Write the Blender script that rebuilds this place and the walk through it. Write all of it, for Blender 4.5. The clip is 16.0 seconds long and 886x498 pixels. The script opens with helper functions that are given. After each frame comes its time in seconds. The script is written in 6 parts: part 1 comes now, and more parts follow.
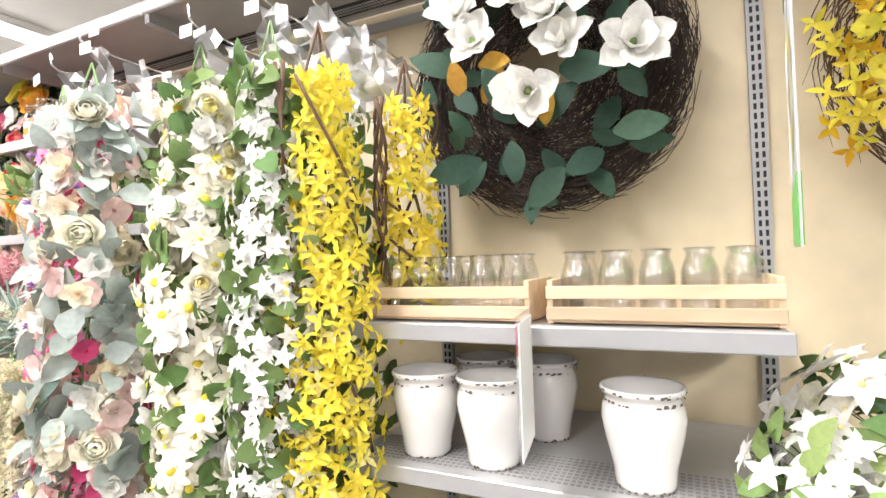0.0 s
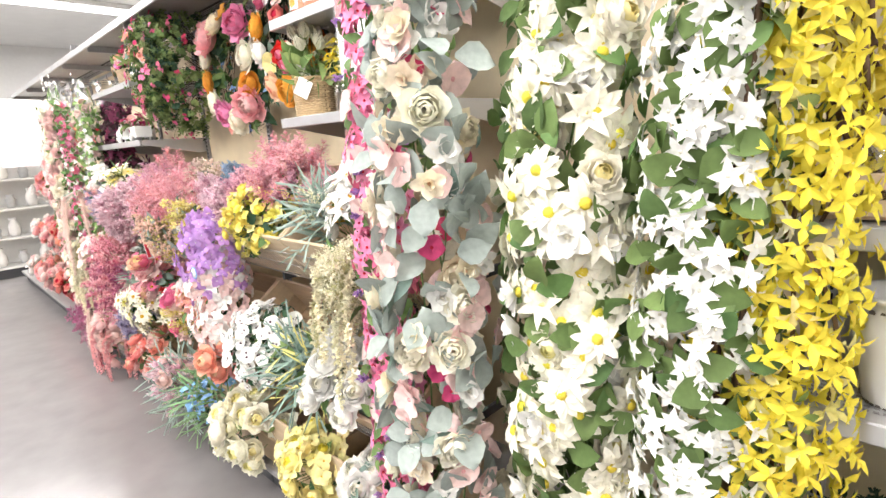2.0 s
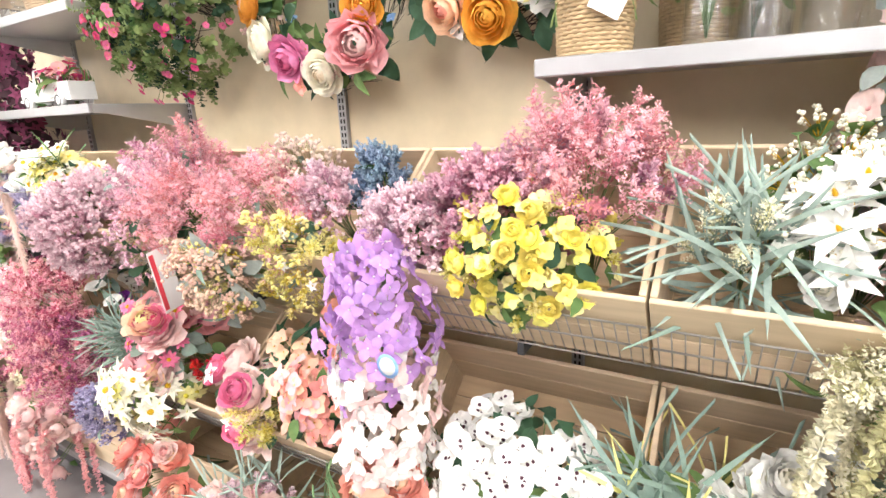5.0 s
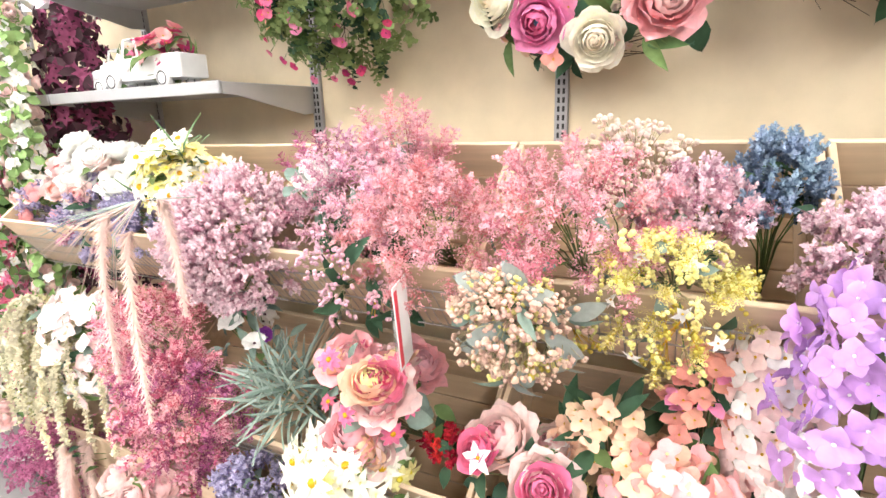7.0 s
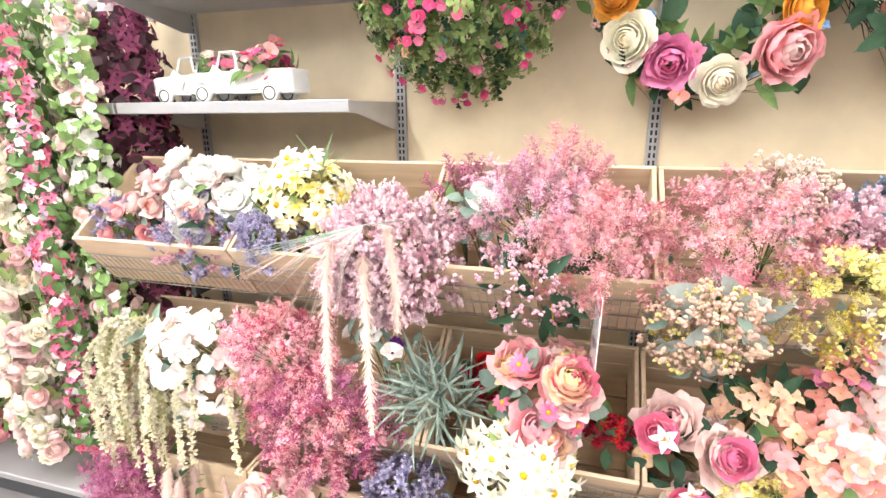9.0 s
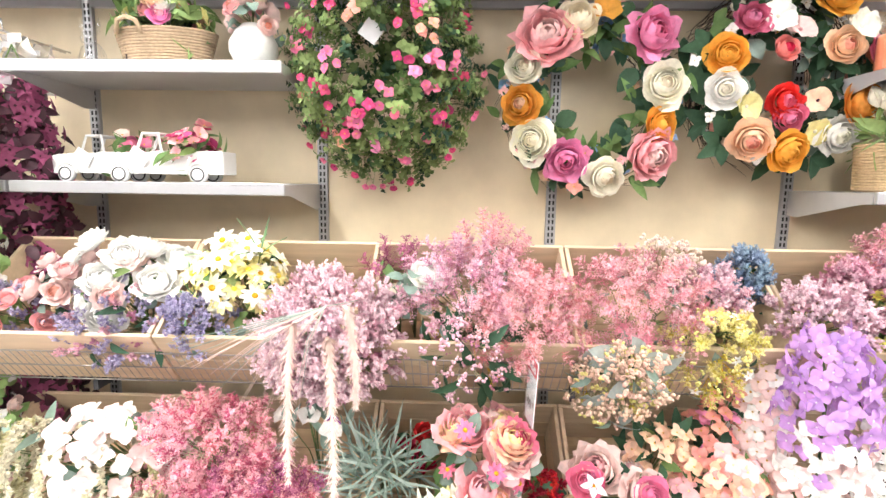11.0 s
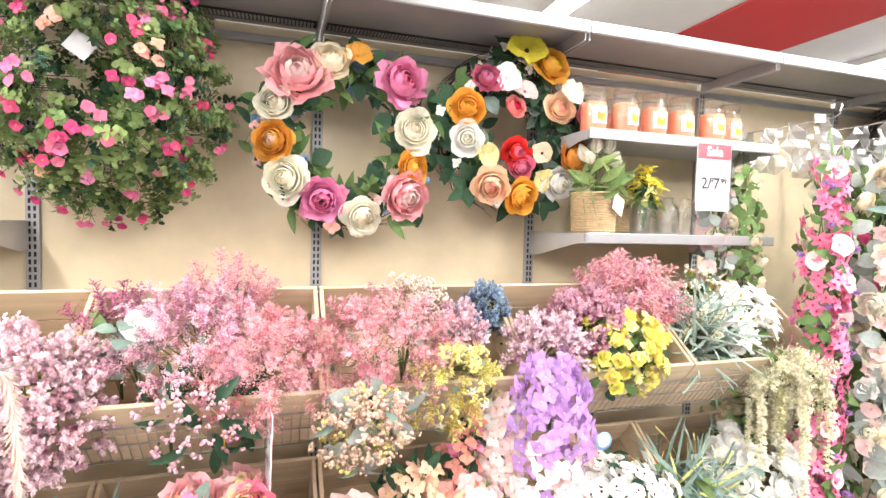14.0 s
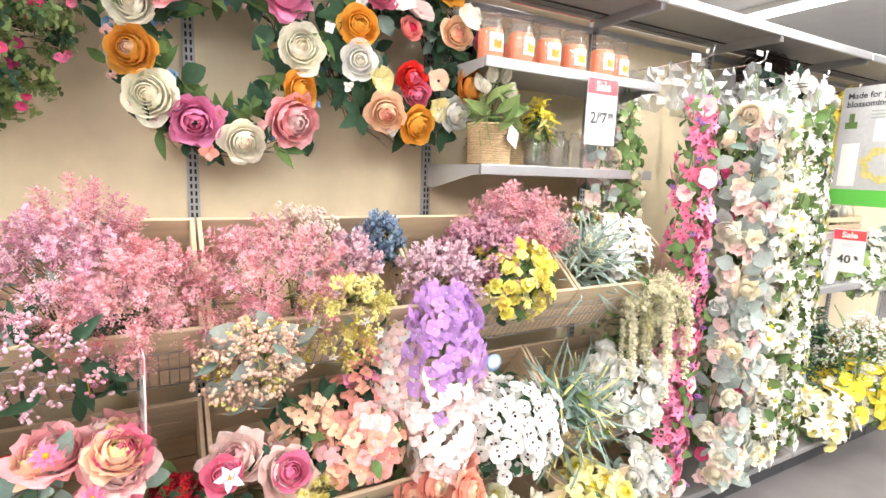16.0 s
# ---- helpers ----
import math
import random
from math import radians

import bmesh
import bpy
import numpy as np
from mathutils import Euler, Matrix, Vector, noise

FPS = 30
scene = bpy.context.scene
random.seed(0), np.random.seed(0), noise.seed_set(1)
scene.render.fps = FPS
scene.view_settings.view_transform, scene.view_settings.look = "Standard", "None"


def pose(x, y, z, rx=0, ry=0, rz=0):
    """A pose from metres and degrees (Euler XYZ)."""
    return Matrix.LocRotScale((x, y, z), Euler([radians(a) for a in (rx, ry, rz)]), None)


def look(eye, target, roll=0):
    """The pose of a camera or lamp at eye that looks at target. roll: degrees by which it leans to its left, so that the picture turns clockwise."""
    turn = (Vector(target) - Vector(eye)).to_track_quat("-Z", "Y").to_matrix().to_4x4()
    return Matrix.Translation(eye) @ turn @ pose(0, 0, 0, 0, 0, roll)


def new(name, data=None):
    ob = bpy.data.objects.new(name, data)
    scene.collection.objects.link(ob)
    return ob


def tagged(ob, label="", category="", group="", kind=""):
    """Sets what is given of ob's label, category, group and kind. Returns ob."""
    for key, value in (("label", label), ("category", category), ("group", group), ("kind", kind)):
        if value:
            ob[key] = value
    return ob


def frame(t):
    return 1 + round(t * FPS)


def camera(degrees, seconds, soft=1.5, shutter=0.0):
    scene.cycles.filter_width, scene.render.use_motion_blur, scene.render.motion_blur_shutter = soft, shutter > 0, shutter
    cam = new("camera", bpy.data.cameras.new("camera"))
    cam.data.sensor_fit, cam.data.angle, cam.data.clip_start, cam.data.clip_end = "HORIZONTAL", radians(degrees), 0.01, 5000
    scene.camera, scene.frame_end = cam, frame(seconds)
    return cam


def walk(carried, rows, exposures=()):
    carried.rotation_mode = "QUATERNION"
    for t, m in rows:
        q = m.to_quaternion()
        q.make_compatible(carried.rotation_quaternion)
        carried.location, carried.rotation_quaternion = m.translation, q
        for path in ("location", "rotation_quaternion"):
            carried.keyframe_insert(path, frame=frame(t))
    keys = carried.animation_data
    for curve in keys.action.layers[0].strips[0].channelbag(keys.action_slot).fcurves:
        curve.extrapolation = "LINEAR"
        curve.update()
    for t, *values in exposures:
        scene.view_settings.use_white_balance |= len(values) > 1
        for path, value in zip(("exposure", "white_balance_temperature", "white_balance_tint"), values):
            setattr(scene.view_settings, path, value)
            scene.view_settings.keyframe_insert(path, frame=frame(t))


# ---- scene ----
cam = camera(81.8, 16.0)
PATH = [
    (0, (0.096, -1.56, 1.398), (-0.759, 0.247, 1.44), -1.9),
    (0.5, (-0.018, -1.61, 1.407), (-1.109, 0.065, 1.352), -2.3),
    (1, (-0.164, -1.607, 1.422), (-1.437, -0.072, 1.273), -2.5),
    (1.5, (-0.293, -1.563, 1.428), (-1.652, -0.124, 1.14), -2.9),
    (2, (-0.479, -1.563, 1.433), (-1.845, -0.163, 1.012), -3.8),
    (2.5, (-0.69, -1.646, 1.414), (-2.013, -0.212, 0.974), -3.7),
    (3, (-0.953, -1.611, 1.425), (-2.234, -0.141, 0.982), -3.9),
    (3.2, (-1.067, -1.587, 1.426), (-2.319, -0.089, 0.993), -3.7),
    (5.3, (-2.187, -1.554, 1.449), (-3.13, 0.134, 0.942), -2.5),
    (5.5, (-2.278, -1.547, 1.439), (-3.203, 0.155, 0.946), -2.3),
    (6, (-2.533, -1.583, 1.419), (-3.449, 0.126, 0.933), -2.1),
    (6.5, (-2.746, -1.614, 1.425), (-3.645, 0.103, 0.936), -2.0),
    (7, (-2.99, -1.578, 1.423), (-3.862, 0.15, 0.929), -1.8),
    (7.5, (-3.172, -1.594, 1.456), (-4.024, 0.135, 0.934), -2.0),
    (8, (-3.304, -1.725, 1.48), (-4.079, 0.036, 0.955), -1.7),
    (8.2, (-3.347, -1.764, 1.487), (-4.08, 0.011, 0.954), -1.6),
    (10.3, (-3.812, -2.084, 1.566), (-4.012, -0.133, 1.173), 0.7),
    (10.5, (-3.791, -2.083, 1.557), (-3.948, -0.119, 1.212), 0.6),
    (11, (-3.741, -2.062, 1.572), (-3.8, -0.081, 1.307), 0.8),
    (11.5, (-3.719, -2.084, 1.587), (-3.707, -0.091, 1.415), 0.9),
    (12, (-3.695, -2.106, 1.589), (-3.626, -0.109, 1.484), 0.8),
    (12.5, (-3.65, -2.095, 1.587), (-3.494, -0.102, 1.512), 0.9),
    (13, (-3.615, -2.075, 1.587), (-3.32, -0.098, 1.512), 1.0),
    (13.5, (-3.562, -2.056, 1.578), (-3.112, -0.109, 1.502), 1.2),
    (14, (-3.515, -2.039, 1.57), (-2.9, -0.138, 1.476), 1.4),
    (14.5, (-3.479, -2.019, 1.562), (-2.712, -0.177, 1.421), 1.5),
    (15, (-3.446, -2.001, 1.548), (-2.573, -0.214, 1.339), 1.8),
    (15.5, (-3.46, -2.0, 1.526), (-2.525, -0.252, 1.259), 1.9),
    (16, (-3.473, -2.018, 1.528), (-2.517, -0.287, 1.222), 2.1),
]
walk(cam, [(t, look(eye, target, roll)) for t, eye, target, roll in PATH],
     exposures=((0.0, 0.0), (3.0, -0.13), (5.5, 0.12), (8.0, 0.16), (11.0, 0.13), (14.0, 0.26), (16.0, 0.02)))

# ---- light: fluorescent strips along the ceiling ----
CEIL = 3.62
world = bpy.data.worlds.new("store_world")
world.use_nodes = True
world.node_tree.nodes["Background"].inputs[0].default_value = (0.9, 0.95, 1.0, 1)
world.node_tree.nodes["Background"].inputs[1].default_value = 0.3
scene.world = world
scene.view_settings.exposure = 0.0
STRIPS = ((-9.3, 66), (-5.2, 66), (-1.1, 66), (3.05, 66))
for sx, watts in STRIPS:
    lamp = bpy.data.lights.new("strip_lamp", "AREA")
    lamp.shape, lamp.size, lamp.size_y, lamp.energy, lamp.color = "RECTANGLE", 0.16, 12.4, watts * 9.2, (1.0, 0.975, 0.955)
    ob = new("strip_lamp", lamp)
    ob.matrix_world = pose(sx, -3.2, CEIL - 0.135)


# ---- materials ----
def mat(name, color, rough=0.6, metal=0.0, var=0.12, scale=40.0, bump=0.15, bscale=None, hue=0.0, rnd=0.0, translucent=0.0, stretch=(1, 1, 1), stain=0.0, spec=0.5):
    m = bpy.data.materials.new(name)
    m.use_nodes = True
    nt = m.node_tree
    nd, ln = nt.nodes, nt.links
    b = nd["Principled BSDF"]
    b.inputs["Roughness"].default_value = rough
    b.inputs["Metallic"].default_value = metal
    b.inputs["Specular IOR Level"].default_value = spec
    tc = nd.new("ShaderNodeTexCoord")
    mp = nd.new("ShaderNodeMapping")
    mp.inputs["Scale"].default_value = stretch
    ln.new(tc.outputs["Object"], mp.inputs[0])
    n1 = nd.new("ShaderNodeTexNoise")
    n1.inputs["Scale"].default_value = scale
    n1.inputs["Detail"].default_value = 5
    ln.new(mp.outputs[0], n1.inputs[0])
    n2 = nd.new("ShaderNodeTexNoise")
    n2.inputs["Scale"].default_value = scale * 0.13
    n2.inputs["Detail"].default_value = 2
    ln.new(mp.outputs[0], n2.inputs[0])
    add = nd.new("ShaderNodeMath")
    add.operation = "ADD"
    ln.new(n1.outputs[0], add.inputs[0])
    ln.new(n2.outputs[0], add.inputs[1])
    rg = nd.new("ShaderNodeMapRange")
    rg.inputs[1].default_value, rg.inputs[2].default_value = 0.6, 1.4
    rg.inputs[3].default_value, rg.inputs[4].default_value = 1 - var, 1 + var
    ln.new(add.outputs[0], rg.inputs[0])
    hs = nd.new("ShaderNodeHueSaturation")
    hs.inputs["Color"].default_value = (*color, 1)
    value = rg.outputs[0]
    if rnd or hue:
        oi = nd.new("ShaderNodeObjectInfo")
        r1 = nd.new("ShaderNodeMapRange")
        r1.inputs[3].default_value, r1.inputs[4].default_value = 1 - rnd, 1 + rnd
        ln.new(oi.outputs["Random"], r1.inputs[0])
        mu = nd.new("ShaderNodeMath")
        mu.operation = "MULTIPLY"
        ln.new(r1.outputs[0], mu.inputs[0])
        ln.new(rg.outputs[0], mu.inputs[1])
        value = mu.outputs[0]
        wn = nd.new("ShaderNodeTexWhiteNoise")
        wn.noise_dimensions = "1D"
        ln.new(oi.outputs["Random"], wn.inputs["W"])
        r2 = nd.new("ShaderNodeMapRange")
        r2.inputs[3].default_value, r2.inputs[4].default_value = 0.5 - hue, 0.5 + hue
        ln.new(wn.outputs[0], r2.inputs[0])
        ln.new(r2.outputs[0], hs.inputs["Hue"])
    ln.new(value, hs.inputs["Value"])
    col = hs.outputs[0]
    if stain:
        n3 = nd.new("ShaderNodeTexNoise")
        n3.inputs["Scale"].default_value = scale * 0.03
        n3.inputs["Detail"].default_value = 8
        ln.new(mp.outputs[0], n3.inputs[0])
        r3 = nd.new("ShaderNodeMapRange")
        r3.inputs[1].default_value, r3.inputs[2].default_value = 0.35, 0.7
        r3.inputs[3].default_value, r3.inputs[4].default_value = 0.0, stain
        ln.new(n3.outputs[0], r3.inputs[0])
        mx = nd.new("ShaderNodeMix")
        mx.data_type = "RGBA"
        ln.new(r3.outputs[0], mx.inputs[0])
        ln.new(col, mx.inputs[6])
        mx.inputs[7].default_value = (color[0] * 0.55, color[1] * 0.5, color[2] * 0.45, 1)
        col = mx.outputs[2]
    ln.new(col, b.inputs["Base Color"])
    if bump:
        bp = nd.new("ShaderNodeBump")
        bp.inputs["Strength"].default_value = bump
        bp.inputs["Distance"].default_value = 0.004
        if bscale:
            n4 = nd.new("ShaderNodeTexNoise")
            n4.inputs["Scale"].default_value = bscale
            ln.new(mp.outputs[0], n4.inputs[0])
            ln.new(n4.outputs[0], bp.inputs["Height"])
        else:
            ln.new(n1.outputs[0], bp.inputs["Height"])
        ln.new(bp.outputs[0], b.inputs["Normal"])
    if translucent:
        tr = nd.new("ShaderNodeBsdfTranslucent")
        ln.new(col, tr.inputs[0])
        ms = nd.new("ShaderNodeMixShader")
        ms.inputs[0].default_value = translucent
        ln.new(b.outputs[0], ms.inputs[1])
        ln.new(tr.outputs[0], ms.inputs[2])
        ln.new(ms.outputs[0], nd["Material Output"].inputs[0])
    return m


def clear(name, tint=(0.995, 0.996, 0.996), rough=0.02, mix=0.86):
    """Thin clear glass or film: see-through with a gloss on top."""
    m = bpy.data.materials.new(name)
    m.use_nodes = True
    nd, ln = m.node_tree.nodes, m.node_tree.links
    nd.remove(nd["Principled BSDF"])
    tr = nd.new("ShaderNodeBsdfTransparent")
    tr.inputs[0].default_value = (*tint, 1)
    gl = nd.new("ShaderNodeBsdfGlossy")
    gl.inputs["Roughness"].default_value = rough
    lw = nd.new("ShaderNodeLayerWeight")
    lw.inputs[0].default_value = 0.35
    pw = nd.new("ShaderNodeMath")
    pw.operation = "POWER"
    pw.inputs[1].default_value = 2.2
    ln.new(lw.outputs["Facing"], pw.inputs[0])
    ad = nd.new("ShaderNodeMath")
    ad.operation = "MULTIPLY_ADD"
    ad.use_clamp = True
    ad.inputs[1].default_value = 0.55
    ad.inputs[2].default_value = 0.9 - mix
    ln.new(pw.outputs[0], ad.inputs[0])
    ms = nd.new("ShaderNodeMixShader")
    ln.new(ad.outputs[0], ms.inputs[0])
    ln.new(tr.outputs[0], ms.inputs[1])
    ln.new(gl.outputs[0], ms.inputs[2])
    ln.new(ms.outputs[0], nd["Material Output"].inputs[0])
    return m


def glow(name, color, strength):
    m = bpy.data.materials.new(name)
    m.use_nodes = True
    b = m.node_tree.nodes["Principled BSDF"]
    b.inputs["Emission Color"].default_value = (*color, 1)
    b.inputs["Emission Strength"].default_value = strength
    return m


def petal(name, color, hue=0.008, rnd=0.1):
    if "leaf" not in name and "blade" not in name:
        color = tuple(c ** 1.12 for c in color)
    return mat(name, color, rough=0.62, var=0.24, scale=60, bump=0.3, hue=hue, rnd=rnd, translucent=0.24, spec=0.25)


M = {
    "panel": mat("tan_panel", (0.77, 0.65, 0.45), 0.4, var=0.16, scale=7, bump=0.06, bscale=90, stain=0.22),
    "steel": mat("grey_steel", (0.42, 0.42, 0.43), 0.35, 0.25, var=0.06, scale=30, bump=0.05),
    "shelf": mat("pale_shelf_metal", (0.5, 0.5, 0.51), 0.35, 0.3, var=0.05, scale=25, bump=0.04),
    "lip": mat("shelf_edge_metal", (0.48, 0.48, 0.49), 0.28, 0.45, var=0.05, scale=25, bump=0.03),
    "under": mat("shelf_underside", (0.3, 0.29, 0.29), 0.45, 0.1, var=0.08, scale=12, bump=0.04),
    "slot": mat("slot_dark", (0.015, 0.015, 0.015), 0.7, var=0.1),
    "wood": mat("pale_pine", (0.6, 0.46, 0.31), 0.6, var=0.22, scale=14, bump=0.2, stretch=(0.25, 3, 3), rnd=0.14, hue=0.006),
    "woodin": mat("pine_crate_boards", (0.5, 0.36, 0.22), 0.65, var=0.22, scale=14, bump=0.2, stretch=(0.25, 3, 3), rnd=0.12),
    "wire": mat("zinc_wire", (0.35, 0.33, 0.31), 0.4, 0.7, var=0.08),
    "floor": mat("polished_concrete", (0.2, 0.188, 0.188), 0.22, var=0.14, scale=6, bump=0.03, bscale=60, stain=0.3),
    "ceil": mat("white_ceiling", (0.88, 0.88, 0.87), 0.7, var=0.04, scale=5, bump=0.05),
    "white": mat("white_paint", (0.78, 0.77, 0.75), 0.4, var=0.04, scale=20, bump=0.05),
    "red": mat("red_band_paint", (0.72, 0.05, 0.05), 0.5, var=0.05, scale=10, bump=0.03),
    "signred": mat("sign_red", (0.72, 0.06, 0.09), 0.4, var=0.04, bump=0.0),
    "signgreen": mat("sign_green", (0.12, 0.5, 0.08), 0.4, var=0.04, bump=0.0),
    "paper": mat("white_card", (0.82, 0.81, 0.8), 0.5, var=0.03, bump=0.02),
    "greypaper": mat("pale_grey_card", (0.5, 0.5, 0.5), 0.5, var=0.12, bump=0.02),
    "ink": mat("dark_ink", (0.05, 0.05, 0.055), 0.6, var=0.05, bump=0.0),
    "ceramic": mat("white_glaze", (0.8, 0.78, 0.76), 0.12, var=0.04, scale=15, bump=0.02, stain=0.04),
    "chip": mat("worn_glaze_edge", (0.12, 0.1, 0.09), 0.7, var=0.3, scale=80, bump=0.2),
    "truck": mat("white_tin", (0.8, 0.79, 0.77), 0.35, var=0.05, scale=30, bump=0.05),
    "tyre": mat("dark_grey_rubber", (0.05, 0.05, 0.05), 0.6, var=0.1),
    "chrome": mat("bright_chrome", (0.72, 0.72, 0.72), 0.12, 1.0, var=0.03, bump=0.0),
    "rope": mat("coiled_rope", (0.42, 0.31, 0.2), 0.85, var=0.25, scale=90, bump=0.5),
    "wicker": mat("straw_wicker", (0.55, 0.4, 0.23), 0.75, var=0.28, scale=80, bump=0.5),
    "wax": mat("coral_wax", (0.85, 0.3, 0.17), 0.35, var=0.08, scale=20, bump=0.03, rnd=0.06),
    "twig": mat("dark_twig", (0.05, 0.033, 0.026), 0.85, var=0.35, scale=70, bump=0.4),
    "bark": mat("brown_vine", (0.13, 0.075, 0.045), 0.85, var=0.35, scale=70, bump=0.4),
    "stem": mat("green_stem", (0.12, 0.2, 0.06), 0.6, var=0.2),
    "stemtan": mat("tan_stem", (0.36, 0.32, 0.17), 0.65, var=0.2),
    "vase": mat("white_textured_vase", (0.78, 0.77, 0.75), 0.45, var=0.08, scale=60, bump=0.4),
    "glass": clear("clear_glass", mix=0.81),
    "film": clear("clear_plastic_film", (0.95, 0.96, 0.97), 0.2, 0.84),
    "sleeve": clear("cloudy_plastic_sleeve", (0.84, 0.85, 0.88), 0.32, 0.62),
    "tube": glow("lit_tube", (1.0, 0.97, 0.94), 9.0),
    "dark": mat("dark_shop_panel", (0.05, 0.05, 0.055), 0.6, var=0.1),
    "grey": mat("grey_shop_wall", (0.34, 0.34, 0.34), 0.7, var=0.06, scale=4, bump=0.05),
    "purple": mat("purple_card", (0.3, 0.08, 0.4), 0.5, var=0.06),
    # leaves
    "leaf": petal("green_leaf", (0.13, 0.21, 0.07), 0.02, 0.28),
    "leafdark": petal("dark_leaf", (0.045, 0.1, 0.055), 0.02, 0.25),
    "leaflight": petal("fresh_leaf", (0.27, 0.38, 0.14), 0.02, 0.22),
    "euca": petal("eucalyptus_leaf", (0.37, 0.42, 0.39), 0.015, 0.14),
    "sage": petal("sage_leaf", (0.24, 0.33, 0.28), 0.02, 0.2),
    "magleaf": petal("magnolia_leaf", (0.05, 0.1, 0.07), 0.015, 0.2),
    "magback": petal("magnolia_leaf_back", (0.62, 0.33, 0.06), 0.015, 0.15),
    "grass": petal("grey_green_blade", (0.36, 0.45, 0.39), 0.02, 0.2),
    "blade": petal("green_blade", (0.22, 0.36, 0.17), 0.02, 0.2),
    # petals
    "white_p": petal("white_petal", (0.92, 0.91, 0.88)),
    "cream": petal("cream_petal", (0.92, 0.84, 0.68), 0.012, 0.08),
    "ivory": petal("ivory_petal", (0.95, 0.92, 0.8), 0.012, 0.06),
    "paleyel": petal("pale_yellow_petal", (0.9, 0.83, 0.42), 0.012, 0.08),
    "yellow": petal("yellow_petal", (0.87, 0.75, 0.11), 0.012, 0.12),
    "lemon": petal("lemon_petal", (0.95, 0.87, 0.27), 0.012, 0.08),
    "gold": petal("gold_centre", (0.74, 0.46, 0.03), 0.01, 0.08),
    "orange": petal("orange_petal", (0.88, 0.47, 0.1), 0.012, 0.1),
    "peach": petal("peach_petal", (0.91, 0.64, 0.46), 0.012, 0.08),
    "coral": petal("coral_petal", (0.88, 0.43, 0.36), 0.015, 0.12),
    "salmon": petal("salmon_plume", (0.83, 0.5, 0.53), 0.012, 0.12),
    "blush": petal("blush_petal", (0.91, 0.71, 0.68), 0.01, 0.08),
    "pink": petal("pink_petal", (0.92, 0.53, 0.54), 0.012, 0.12),
    "hotpink": petal("hot_pink_petal", (0.82, 0.25, 0.4), 0.012, 0.15),
    "rosepink": petal("rose_pink_petal", (0.9, 0.37, 0.57), 0.012, 0.15),
    "deeppink": petal("deep_pink_petal", (0.68, 0.1, 0.24), 0.012, 0.18),
    "red_p": petal("red_petal", (0.72, 0.05, 0.09), 0.01, 0.15),
    "mauve": petal("mauve_plume", (0.81, 0.54, 0.62), 0.015, 0.14),
    "rosyplume": petal("rose_pink_plume", (0.83, 0.46, 0.5), 0.012, 0.14),
    "heather": petal("pink_heather", (0.94, 0.77, 0.82), 0.012, 0.1),
    "plum": petal("plum_plume", (0.54, 0.2, 0.33), 0.015, 0.18),
    "violet": petal("violet_heather", (0.6, 0.56, 0.72), 0.015, 0.14),
    "lilac": petal("lilac_petal", (0.6, 0.37, 0.71), 0.015, 0.12),
    "purple_p": petal("purple_petal", (0.4, 0.1, 0.5), 0.015, 0.15),
    "blue": petal("dusty_blue_plume", (0.42, 0.53, 0.65), 0.015, 0.14),
    "skyblue": petal("sky_blue_petal", (0.3, 0.5, 0.78), 0.015, 0.1),
    "creamspray": petal("cream_spray", (0.86, 0.82, 0.64), 0.012, 0.1),
    "yelspray": petal("yellow_green_spray", (0.84, 0.77, 0.34), 0.015, 0.14),
    "berry": petal("pale_berry", (0.8, 0.58, 0.47), 0.015, 0.14),
    "tan_p": petal("tan_plume", (0.8, 0.66, 0.58), 0.012, 0.1),
    "pampas": petal("blush_pampas", (0.8, 0.64, 0.58), 0.01, 0.05),
    "wine": mat("wine_dark_leaf", (0.05, 0.012, 0.022), 0.6, var=0.3, scale=60, bump=0.2, rnd=0.3),
    "dot": mat("dark_flower_eye", (0.06, 0.015, 0.03), 0.7, var=0.1),
}
# deeper tones of inner plume and sprig buds; shade painted into the gaps
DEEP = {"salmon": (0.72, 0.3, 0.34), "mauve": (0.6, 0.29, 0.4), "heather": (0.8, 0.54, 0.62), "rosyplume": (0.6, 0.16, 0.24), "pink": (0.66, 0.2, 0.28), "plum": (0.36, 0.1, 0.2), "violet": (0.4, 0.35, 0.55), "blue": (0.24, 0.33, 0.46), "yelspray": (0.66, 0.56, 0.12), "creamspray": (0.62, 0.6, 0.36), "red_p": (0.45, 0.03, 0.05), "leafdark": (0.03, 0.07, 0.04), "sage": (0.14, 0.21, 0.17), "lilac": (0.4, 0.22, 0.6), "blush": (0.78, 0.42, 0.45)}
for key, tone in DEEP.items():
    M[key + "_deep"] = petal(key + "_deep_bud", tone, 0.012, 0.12)


